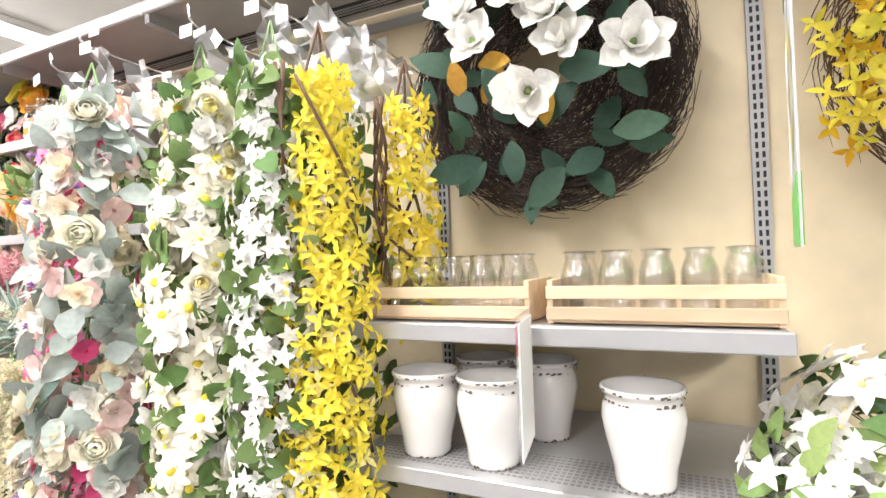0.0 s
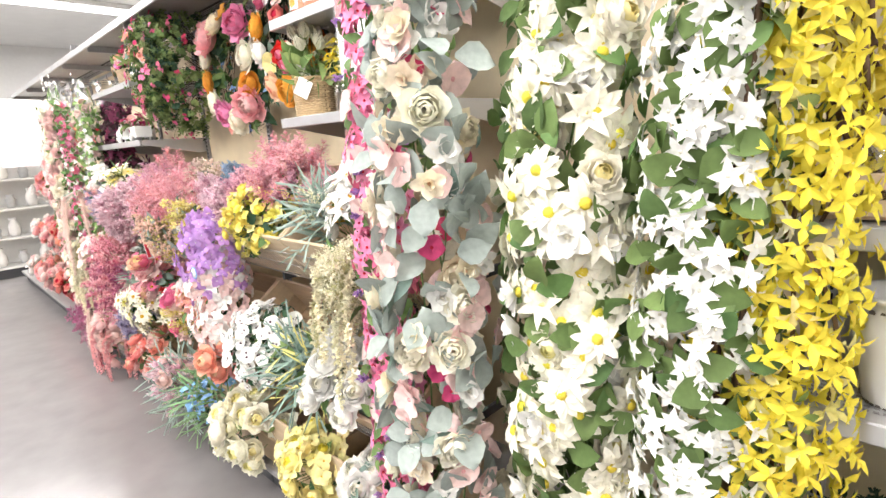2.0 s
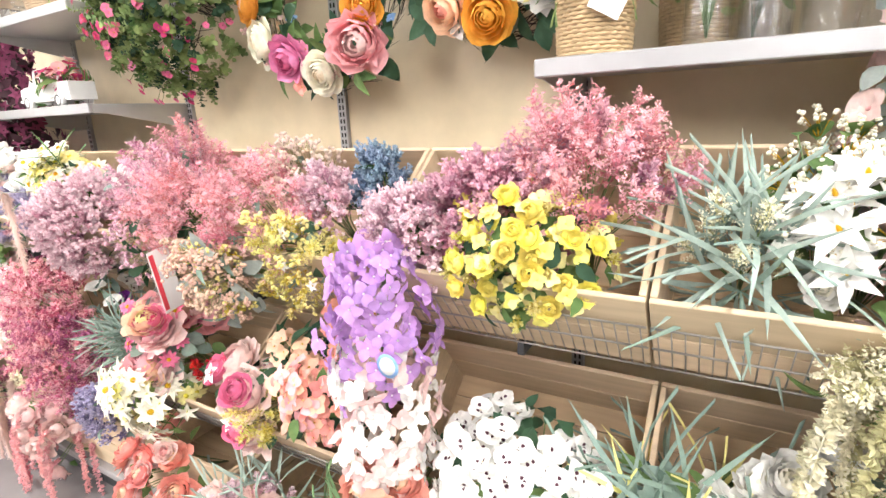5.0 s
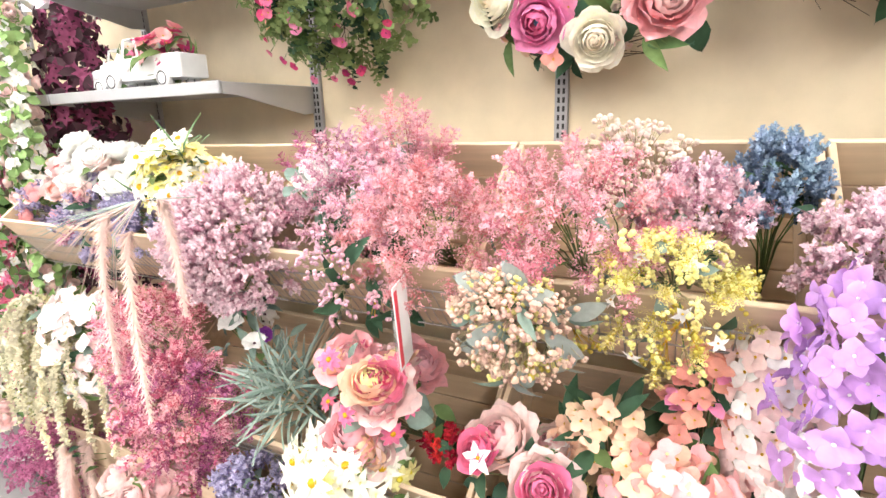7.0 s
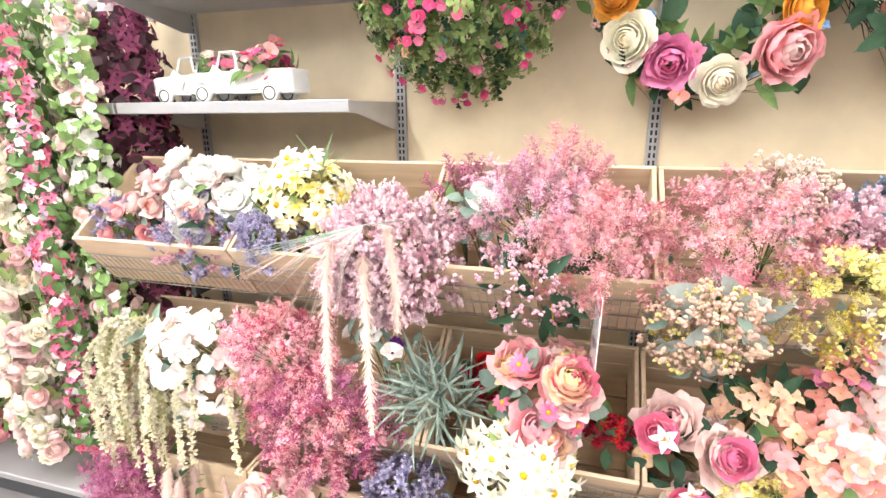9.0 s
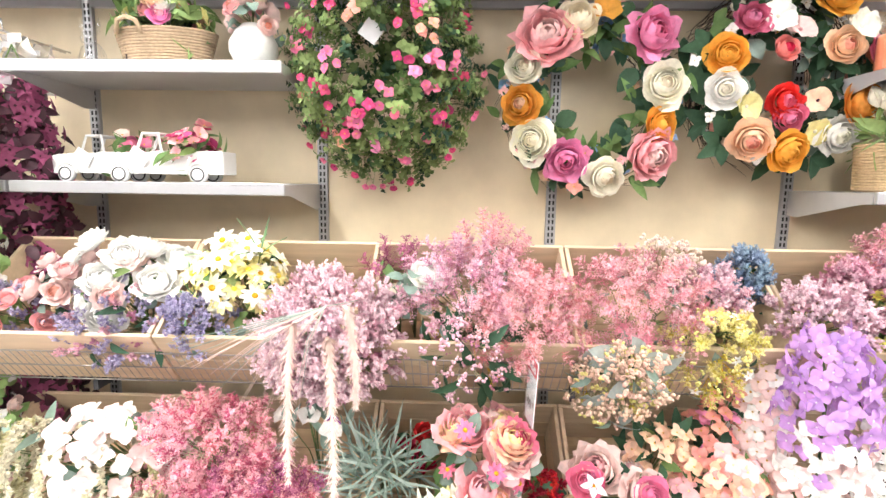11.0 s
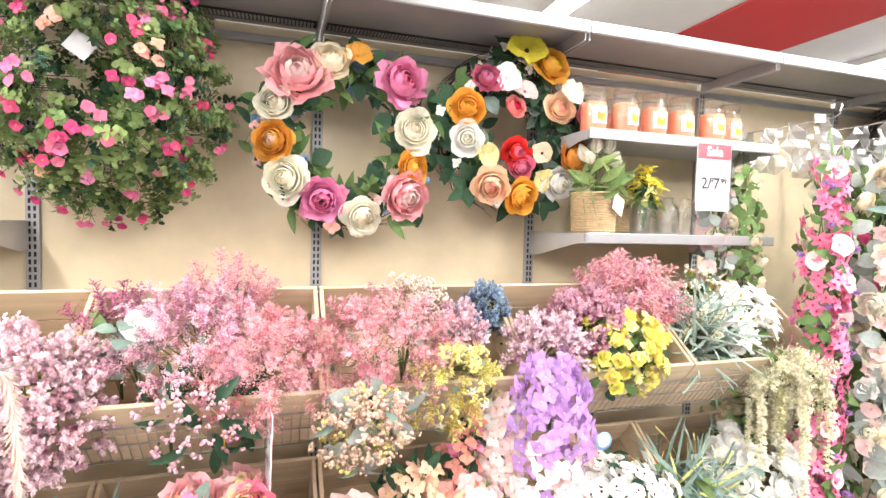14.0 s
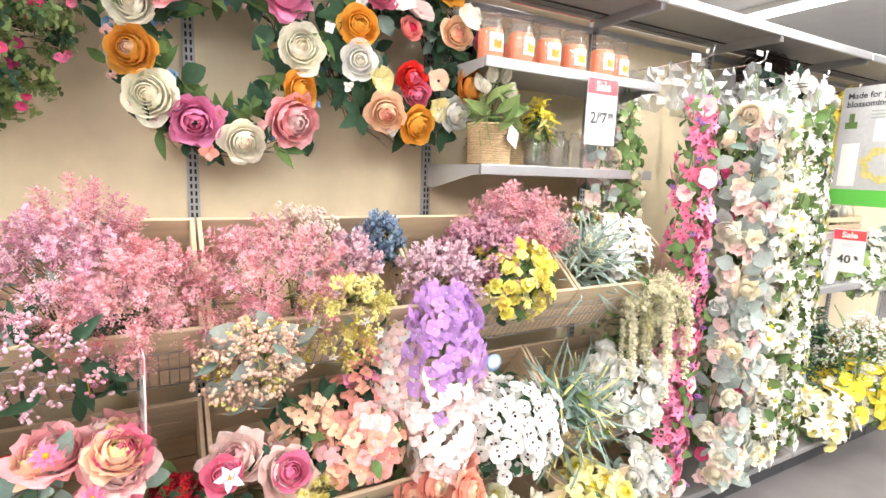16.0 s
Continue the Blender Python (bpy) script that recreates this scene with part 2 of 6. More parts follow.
# ---- mesh helpers ----
class MB:
    """Gathers faces for one mesh."""

    def __init__(self):
        self.v, self.f, self.m = [], [], []

    def add(self, verts, faces, mtx=None, mi=0):
        o = len(self.v)
        if mtx is not None:
            verts = [mtx @ Vector(p) for p in verts]
        self.v.extend([tuple(p) for p in verts])
        self.f.extend([tuple(i + o for i in q) for q in faces])
        self.m.extend([mi] * len(faces))

    def box(self, x0, y0, z0, x1, y1, z1, mtx=None, mi=0, bev=0.0):
        if bev:
            bm = bmesh.new()
            bmesh.ops.create_cube(bm, size=1, matrix=Matrix.LocRotScale(((x0 + x1) / 2, (y0 + y1) / 2, (z0 + z1) / 2), None, (x1 - x0, y1 - y0, z1 - z0)))
            bmesh.ops.bevel(bm, geom=bm.edges, offset=bev, segments=1, affect="EDGES")
            self.add([v.co.copy() for v in bm.verts], [[v.index for v in f.verts] for f in bm.faces] if bm.verts.index_update() is None else [], mtx, mi)
            bm.free()
            return
        p = [(x, y, z) for z in (z0, z1) for y in (y0, y1) for x in (x0, x1)]
        self.add(p, [(0, 2, 3, 1), (4, 5, 7, 6), (0, 1, 5, 4), (2, 6, 7, 3), (0, 4, 6, 2), (1, 3, 7, 5)], mtx, mi)

    def tube(self, pts, r, sides=5, mi=0, taper=1.0):
        n, o = len(pts), len(self.v)
        for i, p in enumerate(pts):
            d = (Vector(pts[min(i + 1, n - 1)]) - Vector(pts[max(i - 1, 0)])).normalized()
            q = d.to_track_quat("Z", "Y")
            rr = r * (1 + (taper - 1) * i / max(1, n - 1))
            for k in range(sides):
                a = 2 * math.pi * k / sides
                self.v.append(tuple(Vector(p) + q @ Vector((rr * math.cos(a), rr * math.sin(a), 0))))
        for i in range(n - 1):
            for k in range(sides):
                a, b = o + i * sides + k, o + i * sides + (k + 1) % sides
                self.f.append((a, b, b + sides, a + sides))
                self.m.append(mi)
        self.f.append(tuple(o + k for k in range(sides))[::-1])
        self.f.append(tuple(o + (n - 1) * sides + k for k in range(sides)))
        self.m.extend([mi, mi])

    def lathe(self, prof, seg=24, mtx=None, mi=0):
        v = [(r * math.cos(2 * math.pi * k / seg), r * math.sin(2 * math.pi * k / seg), z) for r, z in prof for k in range(seg)]
        f = [(i * seg + k, i * seg + (k + 1) % seg, (i + 1) * seg + (k + 1) % seg, (i + 1) * seg + k) for i in range(len(prof) - 1) for k in range(seg)]
        self.add(v, f, mtx, mi)

    def mesh(self, name, mats, smooth=True):
        me = bpy.data.meshes.new(name)
        me.from_pydata(self.v, [], self.f)
        for m in mats:
            me.materials.append(M[m] if isinstance(m, str) else m)
        me.polygons.foreach_set("material_index", self.m)
        me.polygons.foreach_set("use_smooth", [smooth] * len(self.f))
        me.update()
        return me


def part(name, me, parent, m=None, label=""):
    ob = new(name, me)
    ob.parent = parent
    if m is not None:
        ob.matrix_basis = m
    if label:
        tagged(ob, label)
    return ob


def thing(name, x, y, z, label, category, group="", kind="", rz=0):
    ob = new(name)
    ob.empty_display_size = 0.05
    ob.matrix_basis = pose(x, y, z, 0, 0, rz)
    return tagged(ob, label, category, group, kind)


def solid(name, me, label, category="", kind="structure", m=None, group=""):
    ob = new(name, me)
    if m is not None:
        ob.matrix_basis = m
    return tagged(ob, label, category, group, kind)


def boxes(items, mats, smooth=False):
    b = MB()
    for it in items:
        b.box(*it[:6], mi=it[6] if len(it) > 6 else 0, bev=it[7] if len(it) > 7 else 0)
    return b.mesh("box", mats, smooth)


R = random.Random(7)


def u(a, b):
    return R.uniform(a, b)


# ---- petals, leaves and blossoms; each opens towards +z ----
def leafshape(mb, L, W, mtx, mi=0, pointed=1.0, bend=0.2, cup=0.15, fold=0.0, nu=4, wave=0.0, patch=None):
    """A petal or leaf along +y: pointed 0.4 is round, 1 is pointed."""
    v, f = [], []
    c = 0.66 - 0.28 * min(1, pointed)
    e, p = 2.2 - 0.9 * min(1, pointed), 0.5 + 0.35 * min(1, pointed)
    for i in range(nu + 1):
        s = math.sin(math.pi / 2 * i / nu) if pointed < 0.75 else i / nu
        if s < c:
            w = 0.16 + 0.84 * math.sin(math.pi / 2 * s / c)
        else:
            w = max(0.0, 1 - ((s - c) / (1 - c)) ** e) ** p
        w = max(w, 0.03) * W / 2
        for j in (-1, 0, 1):
            z = -bend * L * s * s + cup * W * j * j * (w / W * 2) + fold * abs(j) * w
            if wave:
                z += wave * W * u(-1, 1) * s
            v.append((j * w, L * s - (0.06 * L * abs(j) * s if pointed < 0.75 else 0), z))
    for i in range(nu):
        for j in range(2):
            a = i * 3 + j
            f.append((a, a + 1, a + 4, a + 3))
    mb.add(v, f, mtx, mi)
    if patch is not None:
        q = W * 0.13
        mb.add([(-q * 0.5, L * 0.16, 0.0016), (q * 0.5, L * 0.16, 0.0016), (q, L * 0.36, 0.001), (0, L * 0.42, 0.001), (-q, L * 0.34, 0.001)], [(0, 1, 2, 3, 4)], mtx, patch)


def ring(mb, n, L, W, tilt, mi=0, r0=0.0, z0=0.0, phase=0.0, jit=6, **kw):
    """n petals round z; tilt 0 lies flat, 90 stands up."""
    for k in range(n):
        a = 360 * k / n + phase + u(-jit, jit)
        m = pose(0, 0, z0, 0, 0, a) @ pose(0, r0, 0, tilt + u(-jit, jit))
        leafshape(mb, L * u(0.9, 1.08), W * u(0.9, 1.08), m, mi, **kw)


def dome(mb, r, h, mi=0, seg=8, z0=0.0):
    mb.lathe([(r, z0), (r * 0.8, z0 + h * 0.65), (r * 0.35, z0 + h), (0.0005, z0 + h)], seg, None, mi)


def f_daisy(mb, r=0.03):
    ring(mb, 10, r, r * 0.5, 12, 0, r0=r * 0.1, jit=9, pointed=0.55, bend=0.25, cup=0.22, nu=3)
    ring(mb, 5, r * 0.72, r * 0.4, 34, 0, r0=r * 0.08, jit=16, pointed=0.72, bend=0.3, cup=0.22, nu=3)
    dome(mb, r * 0.24, r * 0.2, 1, 8, r * 0.06)


def f_star(mb, r=0.018):
    ring(mb, 5, r, r * 0.62, 18, 0, pointed=1.2, bend=0.2, cup=0.2, nu=3)
    dome(mb, r * 0.13, r * 0.2, 1, 6)


def f_forsythia(mb, r=0.02):
    for k in range(4):
        m = pose(0, 0, 0, 0, 0, 90 * k + u(-14, 14)) @ pose(0, 0, 0, u(10, 48), u(-28, 28))
        leafshape(mb, r * u(0.85, 1.15), r * 0.46, m, 0, pointed=0.7, bend=u(0.1, 0.5), cup=0.3, nu=3)


def f_floret(mb, r=0.018):
    ring(mb, 4, r, r * 1.0, 36, 0, pointed=0.35, bend=0.5, cup=0.14, nu=4, wave=0.05, jit=16)
    dome(mb, r * 0.12, r * 0.12, 1, 6)


def f_pansy(mb, r=0.026):
    for k, a in enumerate((0, 72, 144, 216, 288)):
        leafshape(mb, r * u(0.92, 1.08), r * 1.2, pose(0, 0, 0.002 * k, 22 + u(-12, 12), 0, a + u(-8, 8)), 0, pointed=0.3, bend=0.22, cup=0.08, nu=4, wave=0.07, patch=1 if k in (0, 1, 4) else None)
    dome(mb, r * 0.08, r * 0.12, 2, 6)


def cup(mb, rs, lip, phi, dphi, flare, zc, mi, ruffle=0.0, base=150, n=3, flat=0.8):
    """A petal as a patch of a flattened sphere round the bloom's axis, from its base up to a lip that curls out."""
    v = []
    for i in range(n + 1):
        s = i / n
        th = radians(base + (lip - base) * s)
        wd = 0.6 + 0.4 * math.sin(s * 2.5) if s < 1 else 0.52
        for j in range(n + 1):
            q = 2 * j / n - 1
            ph = phi + dphi / 2 * q * wd
            r = rs * (1 + flare * s ** 3 * (1 - 0.35 * q * q)) * (1 + ruffle * u(-1, 1) * s * s)
            tt = th + (0.16 * q * q if s == 1 else 0) + (ruffle * u(-0.7, 0.7) if s > 0.6 else 0)
            v.append((r * math.sin(tt) * math.cos(ph), r * math.sin(tt) * math.sin(ph), zc + flat * r * math.cos(tt)))
    w = n + 1
    mb.add(v, [(i * w + j, i * w + j + 1, (i + 1) * w + j + 1, (i + 1) * w + j) for i in range(n) for j in range(n)], None, mi)


def layers(mb, r, spec, ruffle=0.0, rise=0.45, flat=0.8):
    """spec: (radius, lip angle, petals, flare, material) from the heart outwards."""
    big = spec[-1][0]
    fine = 4 if r > 0.05 else 3
    for k, (rs, lip, n, flare, mi) in enumerate(spec):
        for j in range(n):
            cup(mb, r * rs * u(0.94, 1.05), lip + u(-9, 9), 2 * math.pi * j / n + k * 0.9 + u(-0.25, 0.25), 2 * math.pi / n * 1.7, flare * u(0.7, 1.2), r * (0.3 + rise * (big - rs)), mi, ruffle, 150, fine, flat)


def f_rose(mb, r=0.04):
    dome(mb, r * 0.14, r * 0.16, 1, 6, r * 0.5)
    layers(mb, r, ((0.24, 30, 3, 0.1, 1), (0.4, 36, 3, 0.16, 1), (0.56, 46, 4, 0.22, 0), (0.7, 60, 5, 0.34, 0), (0.78, 82, 5, 0.5, 0)), 0.04)


def f_ranunculus(mb, r=0.04):
    dome(mb, r * 0.12, r * 0.1, 1, 6, r * 0.55)
    layers(mb, r, ((0.22, 34, 3, 0.04, 1), (0.34, 38, 4, 0.06, 1), (0.46, 44, 4, 0.08, 0), (0.58, 52, 5, 0.12, 0), (0.7, 62, 5, 0.18, 0), (0.8, 78, 6, 0.34, 0), (0.82, 98, 5, 0.5, 0)), 0.035, 0.4, 0.7)


def f_peony(mb, r=0.05):
    layers(mb, r, ((0.26, 22, 4, 0.2, 1), (0.42, 30, 5, 0.26, 1), (0.56, 42, 5, 0.3, 0), (0.68, 56, 6, 0.36, 0), (0.76, 76, 6, 0.46, 0), (0.78, 98, 6, 0.6, 0)), 0.13, 0.42, 0.75)


def f_magnolia(mb, r=0.07):
    """Broad cupped petals, three standing round the heart and six laid open."""
    ring(mb, 3, r * 0.8, r * 0.72, 62, 0, r0=r * 0.06, jit=12, pointed=0.5, bend=-0.1, cup=0.2, nu=5)
    ring(mb, 6, r, r * 0.74, 26, 0, r0=r * 0.05, phase=30, jit=18, pointed=0.5, bend=-0.08, cup=0.18, nu=5, wave=0.02)
    dome(mb, r * 0.1, r * 0.28, 1, 7, r * 0.04)


def f_oval(mb, r=0.1):
    leafshape(mb, r, r * 0.52, pose(0, 0, 0, u(12, 38), u(-12, 12)), 0, pointed=0.62, bend=u(0.05, 0.3), cup=0.05, fold=0.16, nu=6, wave=0.02)


def f_lily(mb, r=0.05):
    ring(mb, 6, r, r * 0.45, 35, 0, pointed=1.0, bend=0.35, cup=0.25, nu=4)
    dome(mb, r * 0.07, r * 0.3, 1, 6)


def f_tulip(mb, r=0.05):
    ring(mb, 6, r, r * 0.62, 84, 0, r0=r * 0.12, pointed=0.75, bend=-0.12, cup=-0.15, nu=5, jit=3)
    dome(mb, r * 0.16, -r * 0.08, 1, 8)


def f_poppy(mb, r=0.04):
    ring(mb, 5, r, r * 1.15, 20, 0, pointed=0.36, bend=0.05, cup=0.16, nu=4, wave=0.1)
    dome(mb, r * 0.13, r * 0.16, 1, 8)


def f_leaf(mb, r=0.04):
    leafshape(mb, r, r * 0.62, pose(0, 0, 0, 35), 0, pointed=0.8, bend=0.35, cup=0.0, fold=0.25, nu=4)


def f_round(mb, r=0.04):
    leafshape(mb, r, r * u(0.68, 0.85), pose(0, 0, 0, u(15, 50), u(-25, 25)), 0, pointed=u(0.45, 0.66), bend=u(0.1, 0.5), cup=0.1, fold=0.12, nu=5, wave=0.035)


def f_lance(mb, r=0.08):
    leafshape(mb, r, r * 0.36, pose(0, 0, 0, 40), 0, pointed=0.8, bend=0.35, fold=0.3, nu=5)


def f_trio(mb, r=0.04):
    for a in (-65, 0, 65):
        leafshape(mb, r * (1 if a == 0 else 0.85), r * 0.55, pose(0, 0, 0, 25, 0, a), 0, pointed=0.7, bend=0.25, fold=0.2, nu=3)


def f_blade(mb, r=0.2):
    for k in range(5):
        leafshape(mb, r * u(0.7, 1.05), r * 0.055, pose(0, 0, 0, 0, 0, 72 * k) @ pose(0, 0, 0, u(50, 80)), 0, pointed=0.7, bend=u(0.25, 0.6), fold=0.3, nu=5)


def f_astilbe(mb, r=0.12):
    """A ferny plume: a stem with side fronds of paired small leaflets, deeper in tone near the stem."""
    mb.tube([(0, 0, 0), (0.004, 0, r * 0.5), (0, 0, r)], 0.0011, 3, 1)
    for k in range(17):
        h = 0.12 + 0.88 * k / 17
        ln = r * 0.44 * (1.08 - h) ** 0.7 + r * 0.05
        b = pose(0, 0, r * h, 0, 0, 137 * k + u(-20, 20)) @ pose(0, 0, 0, u(24, 55))
        for j in range(6):
            s = (j + 1) / 6
            for side in (-1, 1):
                m = b @ pose(0, ln * s, -0.12 * ln * s * s, u(-35, 35), u(-45, 45), side * u(30, 70))
                q = max(0.005, r * 0.085) * (1.15 - 0.45 * s) * u(0.8, 1.2)
                mb.add([(0, 0, 0), (q * 0.26, q * 0.5, q * 0.16), (0, q, 0), (-q * 0.26, q * 0.5, q * 0.16)], [(0, 1, 2, 3)], m, 1 if j == 0 else 0)


def f_heather(mb, r=0.07):
    """A blunt branching sprig covered in small buds, deeper in tone inside."""
    arms = [(Vector((0, 0, 0.1)), Vector((0, 0, 0.9)), 18)]
    for k in range(6):
        a = 2.4 * k + u(-0.4, 0.4)
        t = u(0.5, 0.85)
        arms.append((Vector((0, 0, 0.2 + 0.085 * k)), Vector((math.cos(a) * t, math.sin(a) * t, 1)).normalized() * (0.46 - 0.03 * k), 9))
    for p0, d, n in arms:
        mb.tube([tuple(p0 * r), tuple((p0 + d) * r)], 0.001, 3, 1)
        qd = d.to_track_quat("Z", "Y").to_matrix().to_4x4()
        for k in range(n):
            h = 0.12 + 0.88 * (k + 1) / n
            w = r * 0.055 * (1.25 - 0.5 * h)
            m = Matrix.Translation((p0 + d * h) * r) @ qd @ pose(0, 0, 0, 0, 0, 137.5 * k) @ pose(0, 0, 0, u(20, 55)) @ pose(0, w, 0)
            q = r * u(0.05, 0.078)
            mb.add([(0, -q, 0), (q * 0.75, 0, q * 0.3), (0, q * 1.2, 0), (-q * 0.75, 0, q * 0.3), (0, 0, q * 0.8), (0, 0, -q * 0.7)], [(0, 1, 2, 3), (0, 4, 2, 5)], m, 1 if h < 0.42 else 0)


def f_berries(mb, r=0.08):
    for k in range(7):
        d = Vector((u(-0.5, 0.5), u(-0.5, 0.5), u(0.6, 1))).normalized() * r * u(0.6, 1)
        mb.tube([(0, 0, 0), tuple(d * 0.5 + Vector((0, 0, 0.004))), tuple(d)], 0.0008, 3, 1)
        for j in range(3):
            c = d + Vector((u(-1, 1), u(-1, 1), u(-1, 1))) * r * 0.1
            q = r * u(0.05, 0.08)
            mb.lathe([(0.0003, -q), (q * 0.8, -q * 0.55), (q, 0.0), (q * 0.8, q * 0.55), (0.0003, q)], 6, Matrix.Translation(c), 0)


def f_foxtail(mb, r=0.25):
    """A drooping brush-like seed head: it bends over and hangs."""
    pts = []
    for i in range(17):
        s = i / 16
        pts.append(Vector((0, r * 0.14 * math.sin(s * 1.6), r * 0.08 * math.sin(s * 3.1) - r * 0.98 * s * s * (1.3 - 0.3 * s))))
    mb.tube([tuple(p) for p in pts], 0.0015, 4)
    for i in range(3, 17):
        for j in range(3):
            p = pts[i - 1].lerp(pts[i], j / 3)
            d = (pts[i] - pts[i - 1]).normalized()
            q = d.to_track_quat("Z", "Y").to_matrix().to_4x4()
            w = 0.034 * min(1, (17 - i) / 4 + 0.35)
            for k in range(13):
                m = Matrix.Translation(p) @ q @ pose(0, 0, 0, 0, 0, 27.7 * k + 13 * i + 7 * j) @ pose(0, 0, 0, u(34, 64))
                mb.add([(0.0026, 0, 0), (-0.0026, 0, 0), (0, w * u(0.75, 1.15), 0)], [(0, 1, 2)], m, 0)


def f_hang(mb, r=0.2):
    """A drooping rope of small buds."""
    pts = [Vector((0, r * 0.3 * math.sin(min(1, i / 8) * 1.5), r * 0.1 * math.sin(i / 12 * 3) - r * (i / 12) ** 1.8)) for i in range(13)]
    mb.tube([tuple(p) for p in pts], 0.0012, 3)
    for i in range(1, 13):
        for j in range(4):
            p = pts[i - 1].lerp(pts[i], j / 4)
            for k in range(4):
                q = r * 0.022
                m = Matrix.Translation(p) @ pose(0, 0, 0, u(0, 360), u(0, 360), u(0, 360)) @ pose(0, q * 1.2, 0)
                mb.add([(0, -q, 0), (q * 0.75, 0, q * 0.3), (0, q * 1.4, 0), (-q * 0.75, 0, q * 0.3), (0, 0, q * 0.9), (0, 0, -q * 0.7)], [(0, 1, 2, 3), (0, 4, 2, 5)], m, 0)


KIND = {
    "daisy": f_daisy, "star": f_star, "forsythia": f_forsythia, "floret": f_floret, "pansy": f_pansy, "rose": f_rose, "ranunculus": f_ranunculus,
    "peony": f_peony, "magnolia": f_magnolia, "oval": f_oval, "lily": f_lily, "tulip": f_tulip, "poppy": f_poppy, "leaf": f_leaf, "round": f_round, "lance": f_lance,
    "trio": f_trio, "blade": f_blade, "astilbe": f_astilbe, "heather": f_heather, "berries": f_berries, "foxtail": f_foxtail, "hang": f_hang,
}
PARTNAME = {"leaf": "leaf", "round": "leaf", "lance": "leaf", "oval": "leaf", "trio": "leaf_sprig", "blade": "grass_tuft", "astilbe": "plume", "heather": "sprig", "berries": "berry_spray", "foxtail": "seed_head", "hang": "bud_rope"}
CACHE, RAW = {}, {}


class Fill:
    """Joins what is too dense to pick apart into one mesh."""

    def __init__(self):
        self.v, self.f, self.m, self.mats, self.n = [], [], [], [], 0

    def add(self, me, mtx):
        v, f, m, names = RAW[me.name]
        a = np.array(mtx)
        self.v.append(v @ a[:3, :3].T + a[:3, 3])
        slot = []
        for nm in names:
            if nm not in self.mats:
                self.mats.append(nm)
            slot.append(self.mats.index(nm))
        n = self.n
        self.f.extend([tuple(i + n for i in q) for q in f])
        self.m.extend([slot[i] for i in m])
        self.n += len(v)

    def done(self, name, parent):
        if not self.n:
            return
        me = bpy.data.meshes.new(name)
        me.from_pydata(np.concatenate(self.v).tolist(), [], self.f)
        for nm in self.mats:
            me.materials.append(bpy.data.materials[nm])
        me.polygons.foreach_set("material_index", self.m)
        me.polygons.foreach_set("use_smooth", [True] * len(self.f))
        me.update()
        tagged(part(name, me, parent), kind="stuff")


def spec_mesh(spec):
    kind, colour, size, *rest = spec
    return bloom(kind, colour, rest[0] if rest else "gold", size)



def bloom(kind, colour, centre="gold", size=None):
    """Three shared variants of a blossom's mesh."""
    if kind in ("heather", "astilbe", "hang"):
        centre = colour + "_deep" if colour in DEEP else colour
    key = (kind, colour, centre, size)
    if key not in CACHE:
        CACHE[key] = []
        for _ in range(3):
            mb = MB()
            KIND[kind](mb, size) if size else KIND[kind](mb)
            CACHE[key].append(mb.mesh(kind, [colour, centre] + (["gold"] if kind == "pansy" else [])))
            RAW[CACHE[key][-1].name] = (np.array(mb.v), mb.f, mb.m, [m.name for m in CACHE[key][-1].materials])
    return R.choice(CACHE[key])


def aim(p, d, twist=None):
    """A pose at p whose z axis points along d."""
    q = Vector(d).to_track_quat("Z", "Y")
    return Matrix.Translation(p) @ q.to_matrix().to_4x4() @ pose(0, 0, 0, 0, 0, u(0, 360) if twist is None else twist)


def placed(kind, p, d, twist=None):
    """The pose of a blossom at p that faces d; hanging kinds stay plumb and droop outwards."""
    if kind in ("hang", "foxtail"):
        return Matrix.Translation(p) @ pose(0, 0, 0, 0, 0, math.degrees(math.atan2(d[1], d[0])) - 90)
    return aim(p, d, twist)


def put_bloom(parent, spec, p, d, twist=None):
    kind, colour, size, *rest = spec
    return part(PARTNAME.get(kind, "blossom"), bloom(kind, colour, rest[0] if rest else "gold", size), parent, placed(kind, p, d, twist) @ Matrix.Scale(u(0.85, 1.12), 4))


